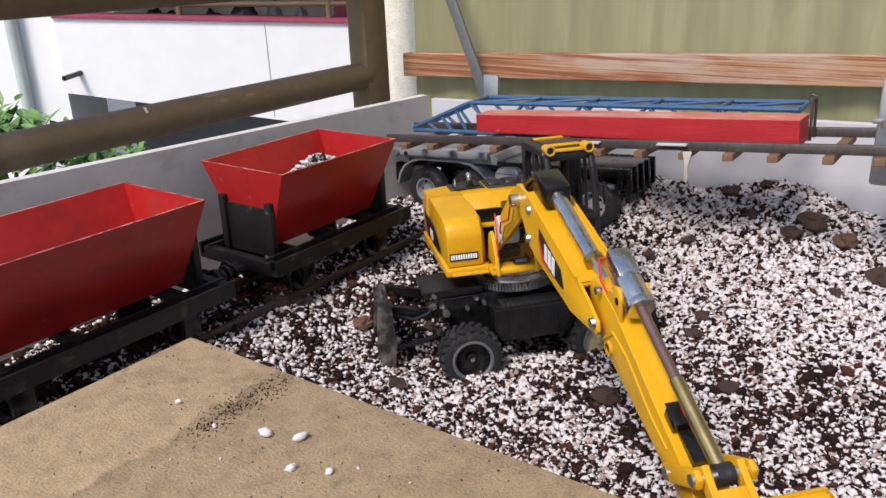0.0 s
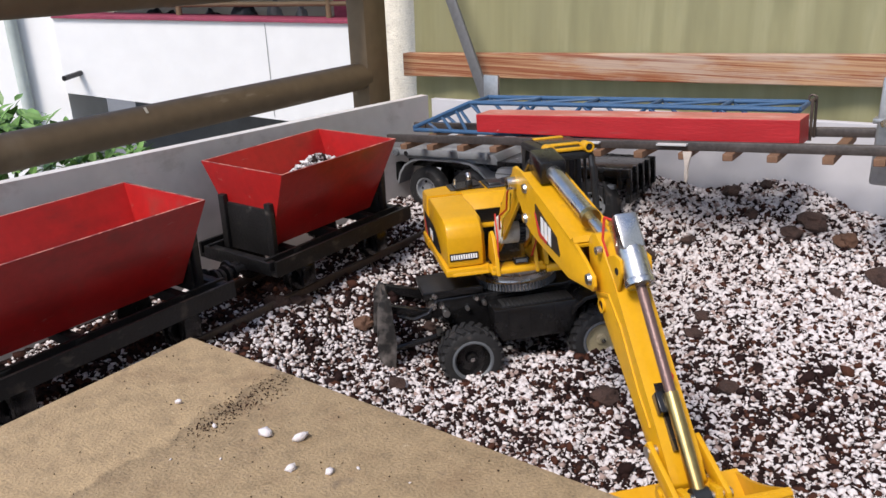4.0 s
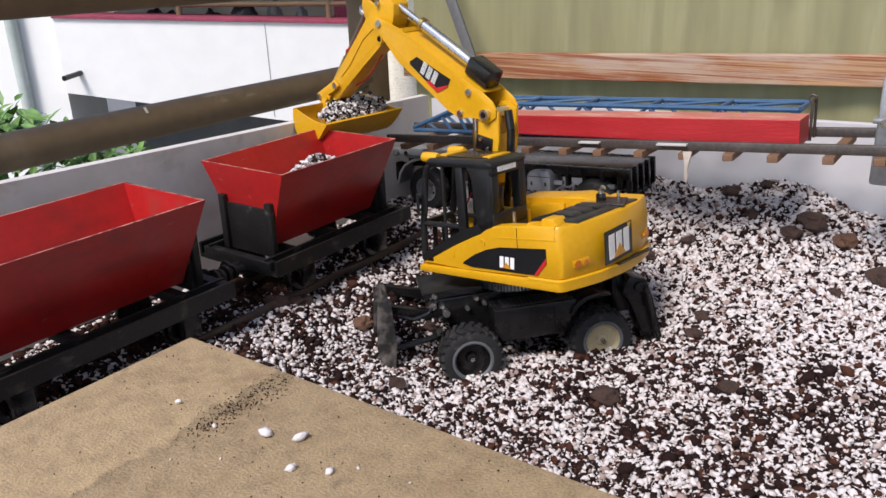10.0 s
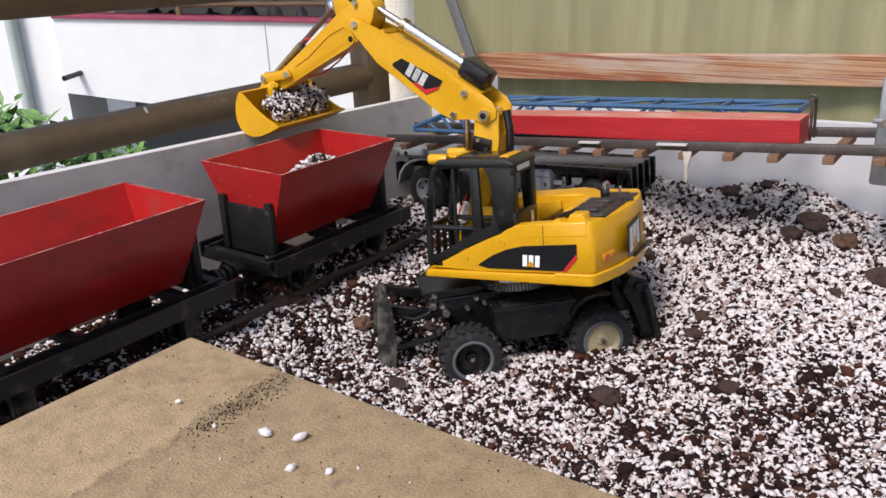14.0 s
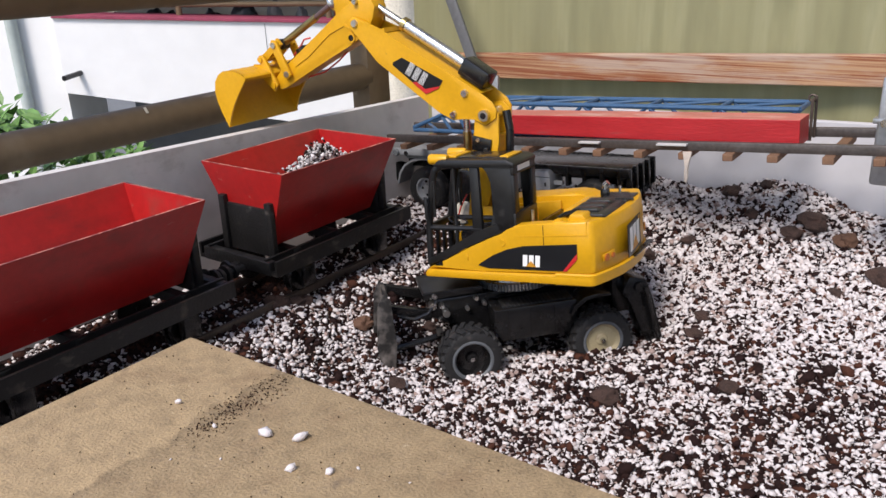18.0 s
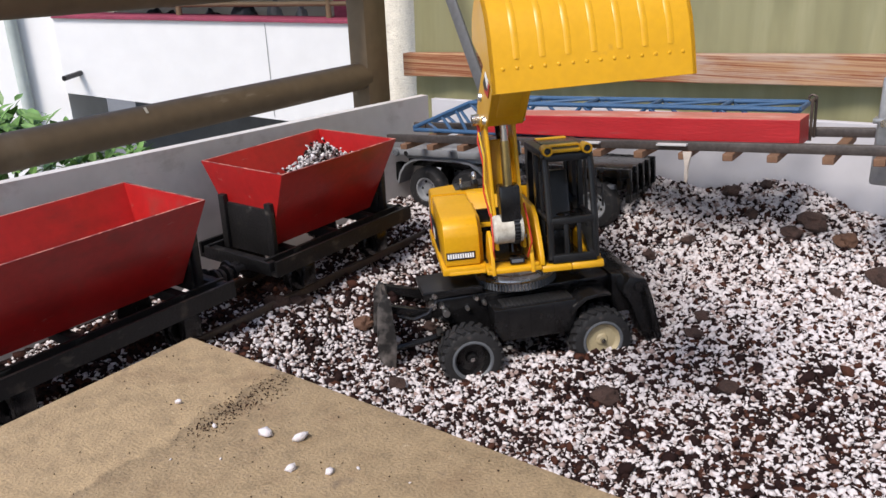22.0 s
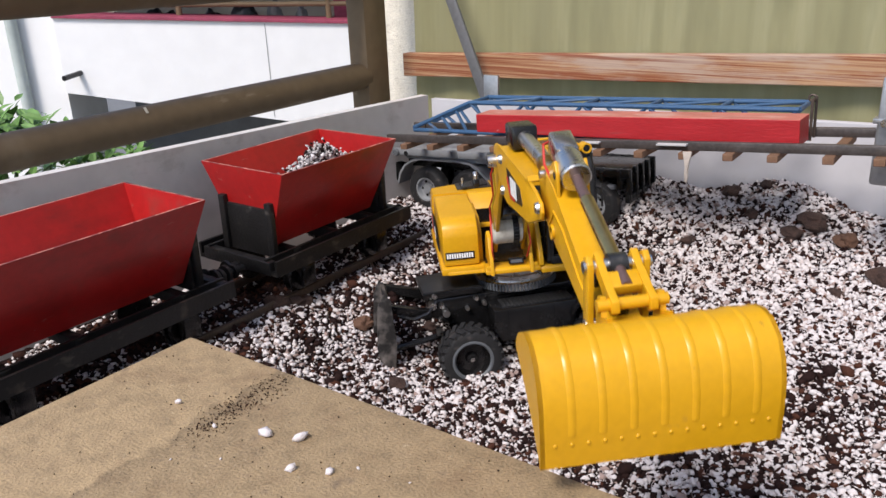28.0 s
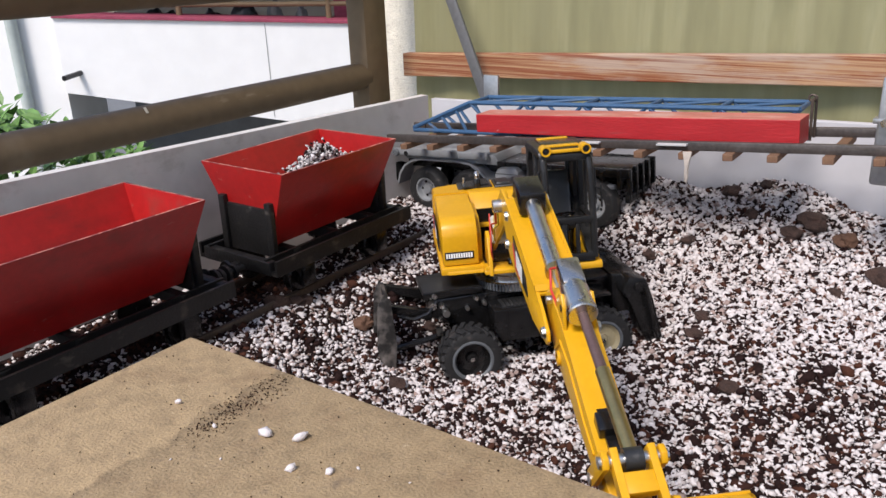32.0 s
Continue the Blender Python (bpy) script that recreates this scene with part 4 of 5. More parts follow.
W3 = .0135
SO = [(-.034, .004), (-.034, .014), (-.028, .022), (-.012, .0275), (.016, .0275), (.06, .0225), (.132, .0150), (.158, .012), (.172, .009), (.176, .0), (.172, -.009), (.160, -.012), (.078, -.0145), (.030, -.0175), (.003, -.0185), (-.012, -.014), (-.024, -.006)]
ACT_LUG = [(-.006, .024), (.004, .044), (.012, .050), (.020, .044), (.028, .024)]
stick = part("stick", prism(bmesh.new(), SO, -W3, W3, .0015), YELLOW, exc, "yellow dipper stick")
for s in (-1, 1):
    part("actuator_lug", prism(bmesh.new(), ACT_LUG, *sorted((s * .0102, s * .0128)), .0006), YELLOW, stick)
    y0, y1 = sorted((s * W3, s * (W3 + .0012)))
    part("rib", prism(bmesh.new(), [(.005, -.014), (.02, .010), (.05, .013), (.10, .006), (.128, .006), (.128, .0045), (.10, .004), (.05, .011), (.022, .008), (.008, -.013)], y0, y1), YELLOW, stick)
    part("pin", cyl(bmesh.new(), (.1440, s * W3, .0018), (.1440, s * .0215, .0018), .0045, seg=14), STEEL, stick)
    part("hole_ring", lathe(bmesh.new(), [(.0042, -.001), (.0062, -.001), (.0062, .001), (.0042, .001)], 20), YELLOW, stick).matrix_local = pose(.020, s * (W3 + .001), -.0105)
    part("hole", cyl(bmesh.new(), (.020, s * W3, -.0105), (.020, s * (W3 + .0006), -.0105), .0042, seg=16), BLACK, stick)
    part("rear_bolt", cyl(bmesh.new(), (-.012, s * W3, .024), (-.012, s * (W3 + .005), .024), .0035, seg=10), STEEL, stick)
part("slot", B(.100, .150, -.006, .006, .0110, .0188), BLACK, stick, "dark open slot with wires")
part("plug", B(.108, .124, -.010, .004, .016, .026, .001), BLACK, stick)
part("wire", pipe(bmesh.new(), [(.09, .003, .027), (.10, .005, .030), (.112, .0, .028), (.13, .003, .022)], .0012, 6), WIRE_RED, stick)
part("wire", pipe(bmesh.new(), [(.05, -.006, -.016), (.07, -.004, -.020), (.10, -.004, -.021), (.13, -.004, -.013)], .0012, 6), WIRE_RED, stick)

# bucket actuator: housing hinged on the stick, brass rod end on the link pin
AS = (.008, .0455)
act = part("bucket_actuator", lathe(bmesh.new(), [(.0005, -.006), (.0104, -.006), (.0108, -.004), (.0108, .018), (.0100, .019), (.0005, .019)], 28), STEEL, exc, "bare metal linear actuator")
act.data.transform(Matrix.Rotation(radians(-90), 4, "Z"))
part("motor_box", B(-.033, -.004, -.0092, .0092, -.0092, .0096, .0022), STEEL, act)
part("collar", lathe(bmesh.new(), [(.0005, .0), (.0112, .0), (.0118, .001), (.0118, .005), (.0108, .006), (.0005, .006)], 28), STEEL, act).matrix_local = pose(.018, 0, 0, 0, 0, -90)
part("set_screw", cyl(bmesh.new(), (.008, -.0100, -.006), (.008, -.0135, -.006), .0030, seg=10), BLACK, act)
part("wire", pipe(bmesh.new(), [(-.030, -.008, .002), (-.036, -.012, -.004), (-.022, -.014, -.014), (-.008, -.012, -.018)], .0011, 6), WIRE_RED, act)
part("spindle", cyl(bmesh.new(), (.02, 0, 0), (.150, 0, 0), .0040, seg=14), SPINDLE, act)
rod = part("bucket_rod", cyl(bmesh.new(), (0, 0, 0), (.074, 0, 0), .0052, seg=18), BRASS, exc, "brass rod tube")
part("rod_eye", cyl(bmesh.new(), (0, -.006, 0), (0, .006, 0), .0075, seg=16), DARKGREY, rod)

# stick actuator along the boom's back
AB, AK = (.058, .031), (-.026, .012)
act2 = part("stick_actuator", cyl(bmesh.new(), (0, 0, 0), (.105, 0, 0), .0075, seg=20), STEEL, exc, "polished actuator tube")
part("collar", cyl(bmesh.new(), (.100, 0, 0), (.106, 0, 0), .0090, seg=20), BRASS, act2)
rod2 = part("stick_rod", cyl(bmesh.new(), (0, 0, 0), (.09, 0, 0), .0045, seg=14), STEEL, exc)

# lift actuator between house and boom
AH, AL = (.064, .206), (.034, -.020)
act3 = part("lift_actuator", B(-.012, .032, -.0120, .0120, -.0110, .0120, .002), BLACK, exc, "black actuator body")
rod3 = part("lift_rod", cyl(bmesh.new(), (0, 0, 0), (.085, 0, 0), .0042, seg=16), STEEL, exc)
part("rod_tube", cyl(bmesh.new(), (.026, 0, 0), (.085, 0, 0), .0056, seg=16), BRASS, rod3, "brass tube")

# bucket linkage
IDL, HL, BQ, QOFF = .0435, .034, .041, 110
IDLER = [(-.007, -.004), (-.004, .007), (IDL + .004, .0065), (IDL + .008, 0), (IDL + .004, -.006), (.004, -.006)]
idler = part("idler_link", prism(bmesh.new(), IDLER, -.0205, -.0165, .0006), YELLOW, exc)
part("link_plate", prism(bmesh.new(), IDLER, .0165, .0205, .0006), YELLOW, idler)
part("cross_pin", cyl(bmesh.new(), (IDL, -.0225, 0), (IDL, .0225, 0), .0042, seg=14), STEEL, idler)
hl = bmesh.new()
for y in (-.012, .012):
    prism(hl, [(-.008, -.005), (-.006, .007), (.010, .005), (HL - .008, .005), (HL + .005, .007), (HL + .008, 0), (HL + .004, -.006), (HL - .01, -.005), (.01, -.004)], y - .0025, y + .0025, .0006)
box(hl, .010, HL - .010, -.012, .012, -.004, .004, .0006)
hlink = part("bucket_link", hl, YELLOW, exc)

# bucket: shell profile in the bucket's own space, x from the pin to the lip
BP = [(-.0095, .0120), (-.0105, .0205), (-.0065, .0315), (.0005, .0420), (.0090, .0500), (.0195, .0545), (.0320, .0538), (.0435, .0470), (.0530, .0355), (.0608, .0205), (.0695, .0)]
RIM = [(.0600, .0035), (.0470, .0075), (.0320, .0100), (.0170, .0112), (.0020, .0115)]
IN = [(x + (.028 - x) * .06, z - .0012 - .0022 * (z > .03)) for x, z in BP]
bm = bmesh.new()
rings = [[bm.verts.new((x, y, z)) for x, z in prof] for y in (-BWH, BWH) for prof in (BP, IN)]
o0, i0, o1, i1 = rings
for k in range(len(BP) - 1):
    bm.faces.new((o0[k], o0[k + 1], o1[k + 1], o1[k])), bm.faces.new((i0[k], i1[k], i1[k + 1], i0[k + 1]))
for a, b, c, d in ((o0, i0, o1, i1),):
    bm.faces.new((a[0], c[0], d[0], b[0])), bm.faces.new((a[-1], b[-1], d[-1], c[-1]))
bucket = part("bucket", bm, YELLOW, exc, "wide yellow ditching bucket with scuffed lip", smooth=True)
for s in (-1, 1):
    part("side_plate", prism(bmesh.new(), BP + RIM, *sorted((s * BWH, s * (BWH - .0028)))), YELLOW, bucket)
for k in range(7):
    y = -BWH + .019 + k * (2 * BWH - .036) / 6
    r = bmesh.new()
    prev = None
    for x, z in BP[:10]:
        cxx, czz = .03, .022
        d = Vector((x - cxx, z - czz)).normalized() * .0006
        cur = [r.verts.new((x + d.x * q, yy, z + d.y * q)) for yy, q in ((y - .0024, 0), (y - .0008, 1), (y + .0008, 1), (y + .0024, 0))]
        if prev:
            for j in range(3):
                r.faces.new((prev[j], prev[j + 1], cur[j + 1], cur[j]))
        prev = cur
    part("rib", r, YELLOW, bucket)
rivet_me = mesh_of(lathe(bmesh.new(), [(.0014, -.0004), (.0011, .0001), (.0006, .0003), (.0001, .0004)], 12, "Z"), "rivet", YELLOW, True)
for k in range(14):
    o = new("rivet", rivet_me)
    o.parent = bucket
    o.matrix_local = pose(.0636, -BWH + .009 + k * (2 * BWH - .018) / 13, .0150, 0, 65, 0)
part("back_rim", prism(bmesh.new(), [(-.0110, .0125), (-.0080, .0122), (-.0085, .0165), (-.0118, .0165)], -BWH, BWH, .0006), YELLOW, bucket)
for y in (-.0185, .0185):
    part("bracket", prism(bmesh.new(), [(-.006, -.005), (.006, -.006), (.007, .010), (.001, .046), (-.008, .034), (BQ * math.cos(radians(QOFF)) - .002, BQ * math.sin(radians(QOFF)) + .006), (BQ * math.cos(radians(QOFF)) - .007, BQ * math.sin(radians(QOFF)) + .001), (BQ * math.cos(radians(QOFF)) - .005, BQ * math.sin(radians(QOFF)) - .008)], y - .002, y + .002, .0006), YELLOW, bucket)
for c in ((0, 0), (BQ * math.cos(radians(QOFF)), BQ * math.sin(radians(QOFF)))):
    part("pin", cyl(bmesh.new(), (c[0], -.0225, c[1]), (c[0], .0225, c[1]), .0040, seg=14), YELLOW, bucket)


# ---- loose grains ----
def ico():
    g = (1 + 5 ** 0.5) / 2
    v = np.array([(-1, g, 0), (1, g, 0), (-1, -g, 0), (1, -g, 0), (0, -1, g), (0, 1, g), (0, -1, -g), (0, 1, -g), (g, 0, -1), (g, 0, 1), (-g, 0, -1), (-g, 0, 1)]) / 1.9
    f = np.array([(0, 11, 5), (0, 5, 1), (0, 1, 7), (0, 7, 10), (0, 10, 11), (1, 5, 9), (5, 11, 4), (11, 10, 2), (10, 7, 6), (7, 1, 8), (3, 9, 4), (3, 4, 2), (3, 2, 6), (3, 6, 8), (3, 8, 9), (4, 9, 5), (2, 4, 11), (6, 2, 10), (8, 6, 7), (9, 8, 1)])
    return v, f


IV, IF = ico()


OV = np.array([(1, 0, 0), (-1, 0, 0), (0, 1, 0), (0, -1, 0), (0, 0, 1), (0, 0, -1)], float)
OF = np.array([(0, 2, 4), (2, 1, 4), (1, 3, 4), (3, 0, 4), (2, 0, 5), (1, 2, 5), (3, 1, 5), (0, 3, 5)])


def grains(name, centres, radii, material, rng, squash=0.75, coarse=False):
    """Many small uneven grains in one mesh; coarse ones have eight faces each."""
    k = len(radii)
    base, faces = (OV, OF) if coarse else (IV, IF)
    nv, nf = len(base), len(faces)
    shape = base[None] * rng.uniform(0.5, 1.3, (k, nv, 1)) * rng.uniform(0.55, 1.5, (k, 1, 3))
    shape[:, :, 2] *= squash
    ang = rng.uniform(0, 2 * math.pi, k)
    tilt = rng.uniform(-0.7, 0.7, k)
    c, s = np.cos(ang)[:, None], np.sin(ang)[:, None]
    ct, st = np.cos(tilt)[:, None], np.sin(tilt)[:, None]
    x, y, z = shape[..., 0], shape[..., 1], shape[..., 2]
    y, z = y * ct - z * st, y * st + z * ct
    x, y = x * c - y * s, x * s + y * c
    v = np.stack((x, y, z), -1) * radii[:, None, None] + centres[:, None, :]
    f = faces[None] + nv * np.arange(k)[:, None, None]
    me = bpy.data.meshes.new(name)
    me.vertices.add(k * nv)
    me.vertices.foreach_set("co", v.astype(np.float32).ravel())
    me.loops.add(k * nf * 3)
    me.loops.foreach_set("vertex_index", f.astype(np.int32).ravel())
    me.polygons.add(k * nf)
    me.polygons.foreach_set("loop_start", np.arange(0, k * nf * 3, 3, dtype=np.int32))
    me.update(calc_edges=True)
    me.materials.append(material)
    return me


rng = np.random.default_rng(4)


# where the white grains lie thick or thin: x, y, reach, more or less
PATCHES = ((-.625, .750, .045, -.32), (-.578, .664, .050, -.12), (-.69, .66, .08, -.05), (-.68, .90, .05, -.05), (-.296, .914, .055, -.40), (-.348, .742, .035, -.35), (-.40, .87, .05, -.25),
           (-.36, 1.08, .12, .50), (-.20, 1.06, .13, .50), (-.147, .95, .10, .15), (-.12, .70, .14, -.14), (-.28, .70, .08, -.12), (-.24, .83, .07, .05), (-.43, .775, .045, .25), (-.40, .69, .07, -.10), (-.52, .58, .08, -.10),
           (-.81, .40, .09, -.5), (-.81, .55, .09, -.5), (-.81, .70, .09, -.5), (-.81, .88, .08, -.4),
           (-.30, 1.18, .04, -.25), (-.44, 1.10, .07, .35), (-.42, 1.00, .06, .25))


def thickness(x, y):
    d = 0.66 + 0.36 * noise.noise(Vector((x * 8, y * 8, 5))) + 0.50 * noise.noise(Vector((x * 24, y * 24, 9)))
    for px, py, reach, more in PATCHES:
        q = ((x - px) ** 2 + (y - py) ** 2) / (reach * reach)
        if q < 6:
            d += more * math.exp(-q)
    return d


def scatter(n, size, spread, want):
    pts, rad = [], []
    while len(pts) < n:
        x, y = rng.uniform(-0.89, 0.14), rng.uniform(0.25, 1.215)
        if -0.60 < x and y < 0.40 or x > -0.06 and y < 0.55:
            continue
        d = thickness(x, y) if want else 1
        if want == "white" and rng.uniform() > d or want == "dark" and rng.uniform() < 1.15 * d:
            continue
        r = size * math.exp(rng.normal(0, spread))
        r = min(r, size * 2.2)
        pts.append((x, y, hill(x, y) + r * rng.uniform(-0.1, 0.75)))
        rad.append(r)
    return np.array(pts), np.array(rad)


def strew(name, label, category, material, p, r):
    """Near grains with more faces, far ones with fewer."""
    far = p[:, 1] > 0.92
    for mask, coarse in ((far, True), (~far, False)):
        tagged(new(name, grains(name, p[mask], r[mask] * (1.34 if coarse else 1.0), material, rng, coarse=coarse)), label, category, kind="stuff")


strew("perlite_grains", "loose white perlite grains over dark soil", "perlite", PERLITE, *scatter(98000, 0.00178, 0.48, "white"))
strew("soil_crumbs", "dark brown bark and soil crumbs", "soil", CLODS, *scatter(46000, 0.0020, 0.45, ""))
strew("soil_clods", "dark clods of soil and bark among the perlite", "soil", CLODS, *scatter(3000, 0.0034, 0.40, "dark"))

# bark lumps that lie on the bed
LUMPS = ((-.229, 1.135, .020), (-.182, 1.125, .015), (-.307, 1.19, .011), (-.384, 1.095, .011), (-.739, .630, .016), (-.650, .690, .014), (-.339, .740, .014), (-.305, .945, .011),
         (-.309, 1.131, .010), (-.249, 1.112, .014), (-.720, .655, .014), (-.608, .771, .010), (-.352, 1.185, .016), (-.556, .637, .012), (-.300, .906, .012), (-.425, 1.058, .010), (-.172, 1.033, .010), (-.226, .805, .012), (-.128, 1.075, .017))
LUMPMAT = mat("bark_lump", (0.045, 0.024, 0.018), 0.9, grain=70, vary=0.5, bump=1.0)
WOODCHIP = mat("wood_chip", (0.12, 0.06, 0.035), 0.8, grain=70, vary=0.3, bump=0.6, stretch=(1, 5, 1))
for i, (x, y, r) in enumerate(LUMPS):
    bm = bmesh.new()
    bmesh.ops.create_icosphere(bm, subdivisions=3, radius=r)
    for v in bm.verts:
        q = v.co * (0.55 / r)
        v.co *= 1 + 0.45 * noise.noise(q * 2.2 + Vector((i * 7, 0, 0))) + 0.18 * noise.noise(q * 6 + Vector((i * 3, 5, 0)))
        v.co.z *= 0.62
    chip = i in (1, 5)
    thing("bark_lump", "brown wood chip lying in perlite" if chip else "dark brown lump of bark lying in perlite", "bark", pose(x, y, hill(x, y) + r * 0.2, 0, 0, i * 47), "bark lumps in the bed", bm, WOODCHIP if chip else LUMPMAT)


# crumbs on the slab
for x, y, r in ((-.521, .332, .0034), (-.467, .325, .0026), (-.426, .339, .0052), (-.400, .349, .0056), (-.379, .319, .0036), (-.353, .331, .0036), (-.43, .30, .0016), (-.34, .345, .0018), (-.30, .352, .0014), (-.46, .28, .0016)):
    me = grains("perlite_crumb", np.array([(0, 0, 0)]), np.array([r * .88]), PERLITE, rng)
    tagged(new("perlite_crumb", me), "single white perlite crumb on the slab", "perlite", "crumbs on the slab").location = (x * .93, y * .93, 0.1937 + r * 0.45)
k = 900
u = rng.uniform(-.1, 1.0, 600)
cx = np.concatenate((-.480 - .004 * u + rng.normal(.006, .009, 600), rng.uniform(-.6, -.1, 300)))
cy = np.concatenate((.318 + .085 * u + rng.normal(0, .012, 600), rng.uniform(.2, .41, 300)))
ok = cy < .412
cc = np.stack((cx * .93, cy * .93, np.full(k, .1942)), -1)[ok]
tagged(new("soil_specks", grains("soil_specks", cc, rng.uniform(.0002, .0007, len(cc)), CLODS, rng)), "dark soil specks strewn on the slab", "soil", kind="stuff")


# heap in the second wagon
def heap_points(n, cx, cy, sx, sy, z0, top, rad):
    pts = []
    while len(pts) < n:
        u, v = rng.uniform(-1, 1, 2)
        h = max(0, 1 - math.hypot(u, v))
        if h <= 0:
            continue
        pts.append((cx + u * sx, cy + v * sy, z0 + (top - z0) * h ** 0.8 - rng.uniform(0, .006)))
    return np.array(pts), rad * np.exp(rng.normal(0, .3, n))


hp, hr = heap_points(2300, -.778, .762, .034, .090, .208, .252, .0025)
me = grains("perlite_heap", hp, hr, pieces_mat("mixed_heap", (0.66, 0.63, 0.62), (0.024, 0.016, 0.014), 0.30), rng)
tagged(new("perlite_heap", me), "heap of mixed perlite and soil in the red tub", "perlite", kind="stuff")

# load for the bucket, in clumps of grains
MIXED = bpy.data.materials["mixed_heap"]
LOAD = []
for i in range(84):
    y = -.062 + .100 * ((i * 0.618) % 1)
    u = ((i * 0.755) % 1)
    depth_in = rng.uniform(.002 - .009 * max(0, 1 - ((y + .016) / .048) ** 2), .011)
    e = Vector((-.0095, 0, .0135)).lerp(Vector((.0705, 0, 0)), 0.24 + 0.46 * u)
    nrm = Vector((.16, 0, .98)).normalized()
    spot = e + nrm * depth_in
    n = 40
    gp = rng.normal(0, .0042, (n, 3))
    me = grains("perlite_clump", gp, np.minimum(.0019 * np.exp(rng.normal(0, .3, n)), .004), MIXED, rng)
    ob = tagged(new("perlite_clump", me), "clump of perlite and soil from the bucket", "perlite", "scooped perlite load", "stuff")
    leave = 13.95 + 1.35 * (y + .062) / .092 + rng.uniform(0, .25)
    a, q = rng.uniform(0, 6.28), rng.uniform(0, 1) ** 0.7
    land = (-.777 + .029 * q * math.cos(a), .768 + .085 * q * math.sin(a), .214 + .042 * (1 - q) + rng.uniform(-.002, .003))
    LOAD.append((ob, (spot.x, y, spot.z), round(leave, 2), land))


# ---- trailer under the track ----
trl = thing("flatbed_truck", "silver and black toy flatbed truck under the track", "truck", pose(-.884, 1.072, .071, 0, -3.6, 0))
part("chassis", B(.0, .420, .020, .085, .072, .088, .003), BLACK, trl)
part("deck", prism(bmesh.new(), [(.01, .090), (.01, .104), (.19, .104), (.20, .094), (.20, .088)], .004, .095, .001), SILVER, trl, "grey front deck")
part("deck", B(.20, .420, .004, .090, .090, .095, .001), BLACK, trl)
for y in (.0, .070):
    bm = bmesh.new()
    arc = [(-.008, .048), (-.002, .066), (.010, .080), (.026, .089), (.046, .093), (.126, .093), (.148, .090), (.166, .080), (.184, .064)]
    outer = [bm.verts.new((x, yy, z)) for yy in (y - .004, y + .034) for x, z in arc]
    inner = [bm.verts.new((x + (.075 - x) * .03, yy, z - .003)) for yy in (y - .004, y + .034) for x, z in arc]
    q = len(arc)
    for i in range(q - 1):
        bm.faces.new((outer[i], outer[i + 1], outer[q + i + 1], outer[q + i]))
        bm.faces.new((inner[i], inner[q + i], inner[q + i + 1], inner[i + 1]))
        bm.faces.new((outer[i], inner[i], inner[i + 1], outer[i + 1]))
        bm.faces.new((outer[q + i], outer[q + i + 1], inner[q + i + 1], inner[q + i]))
    part("fender", bm, SILVER, trl, "silver double fender")
tw = mesh_of(lathe(bmesh.new(), [(.019, .010), (.022, .013), (.033, .013), (.0372, .008), (.0378, .003), (.0378, -.006), (.034, -.011), (.018, -.011)], 32), "tyre", RUBBER, True)
tr_rim = mesh_of(lathe(bmesh.new(), [(.020, .010), (.021, .0115), (.018, .011), (.016, .004), (.009, .003), (.007, .008), (.0002, .008)], 28), "rim", SILVER, True)
for x in (.057, .145, .368):
    for y in (.002, .090):
        o = new("wheel", tw)
        o.parent = trl
        o.matrix_local = pose(x, y, .041, 0, 0, 180 if y < .06 else 0)
        tagged(o, "black wheel with grey disc")
        r2 = new("rim", tr_rim)
        r2.parent = o
        for a in range(5):
            w2 = new("hole", bpy.data.meshes.get("rim_hole") or mesh_of(cyl(bmesh.new(), (.0125, .0032, 0), (.0125, .0042, 0), .0022, seg=8), "rim_hole", BLACK))
            w2.parent = o
            w2.rotation_euler = (0, a * 2 * math.pi / 5, 0)
for y in (.0, .090):
    part("side_frame", B(.20, .424, y - .003, y + .003, .083, .096, .0012), BLACK, trl)
    for i in range(8):
        part("side_post", B(.210 + i * .028, .216 + i * .028, y - .005, y + .005, .066, .096, .0008), BLACK, trl)
part("tail_board", B(.416, .424, -.002, .094, .046, .058, .002), BLACK, trl)
for i in range(5):
    part("tail_bar", B(.418, .425, i * .0215, .006 + i * .0215, .050, .096, .001), BLACK, trl)
for x in (.215, .30, .385):
    part("hook", B(x, x + .016, -.004, .004, .066, .072, .001), SILVER, trl)
part("mud_flap", prism(bmesh.new(), [(-.024, .078), (-.006, .084), (-.006, .062), (-.012, .034), (-.018, .034)], -.006, .034, .001), BLACK, trl)

for x0, x1 in ((.204, .246), (.262, .302)):
    bx = part("side_box", prism(bmesh.new(), [(x0, .058), (x0, .080), (x0 + .006, .088), (x1 - .004, .090), (x1, .084), (x1, .058)], -.016, .026, .0015), SILVER, trl, "silver side locker")
    part("lid_seam", B(x0 + .0005, x1 - .0005, -.0164, -.0158, .0795, .0805), DARKGREY, bx)
    for x in (x0 + .008, x1 - .008):
        part("latch", B(x - .0015, x + .0015, -.0170, -.0160, .066, .072, .0004), DARKGREY, bx)
part("chassis_beam", B(-.006, .186, -.010, -.003, .0985, .1100, .001), SILVER, trl, "silver chassis beam")
lamp = part("round_lamp", lathe(bmesh.new(), [(.0005, -.004), (.0050, -.004), (.0062, -.002), (.0062, .002), (.0005, .002)], 18), GREYRIM, trl)
lamp.matrix_local = pose(.002, -.011, .1030)
part("beam_hole", cyl(bmesh.new(), (.022, -.0104, .1015), (.022, -.0096, .1015), .0042, seg=14), BLACK, trl)
part("white_clip", B(.118, .130, -.0115, -.0100, .098, .109, .0005), GREYRIM, trl)

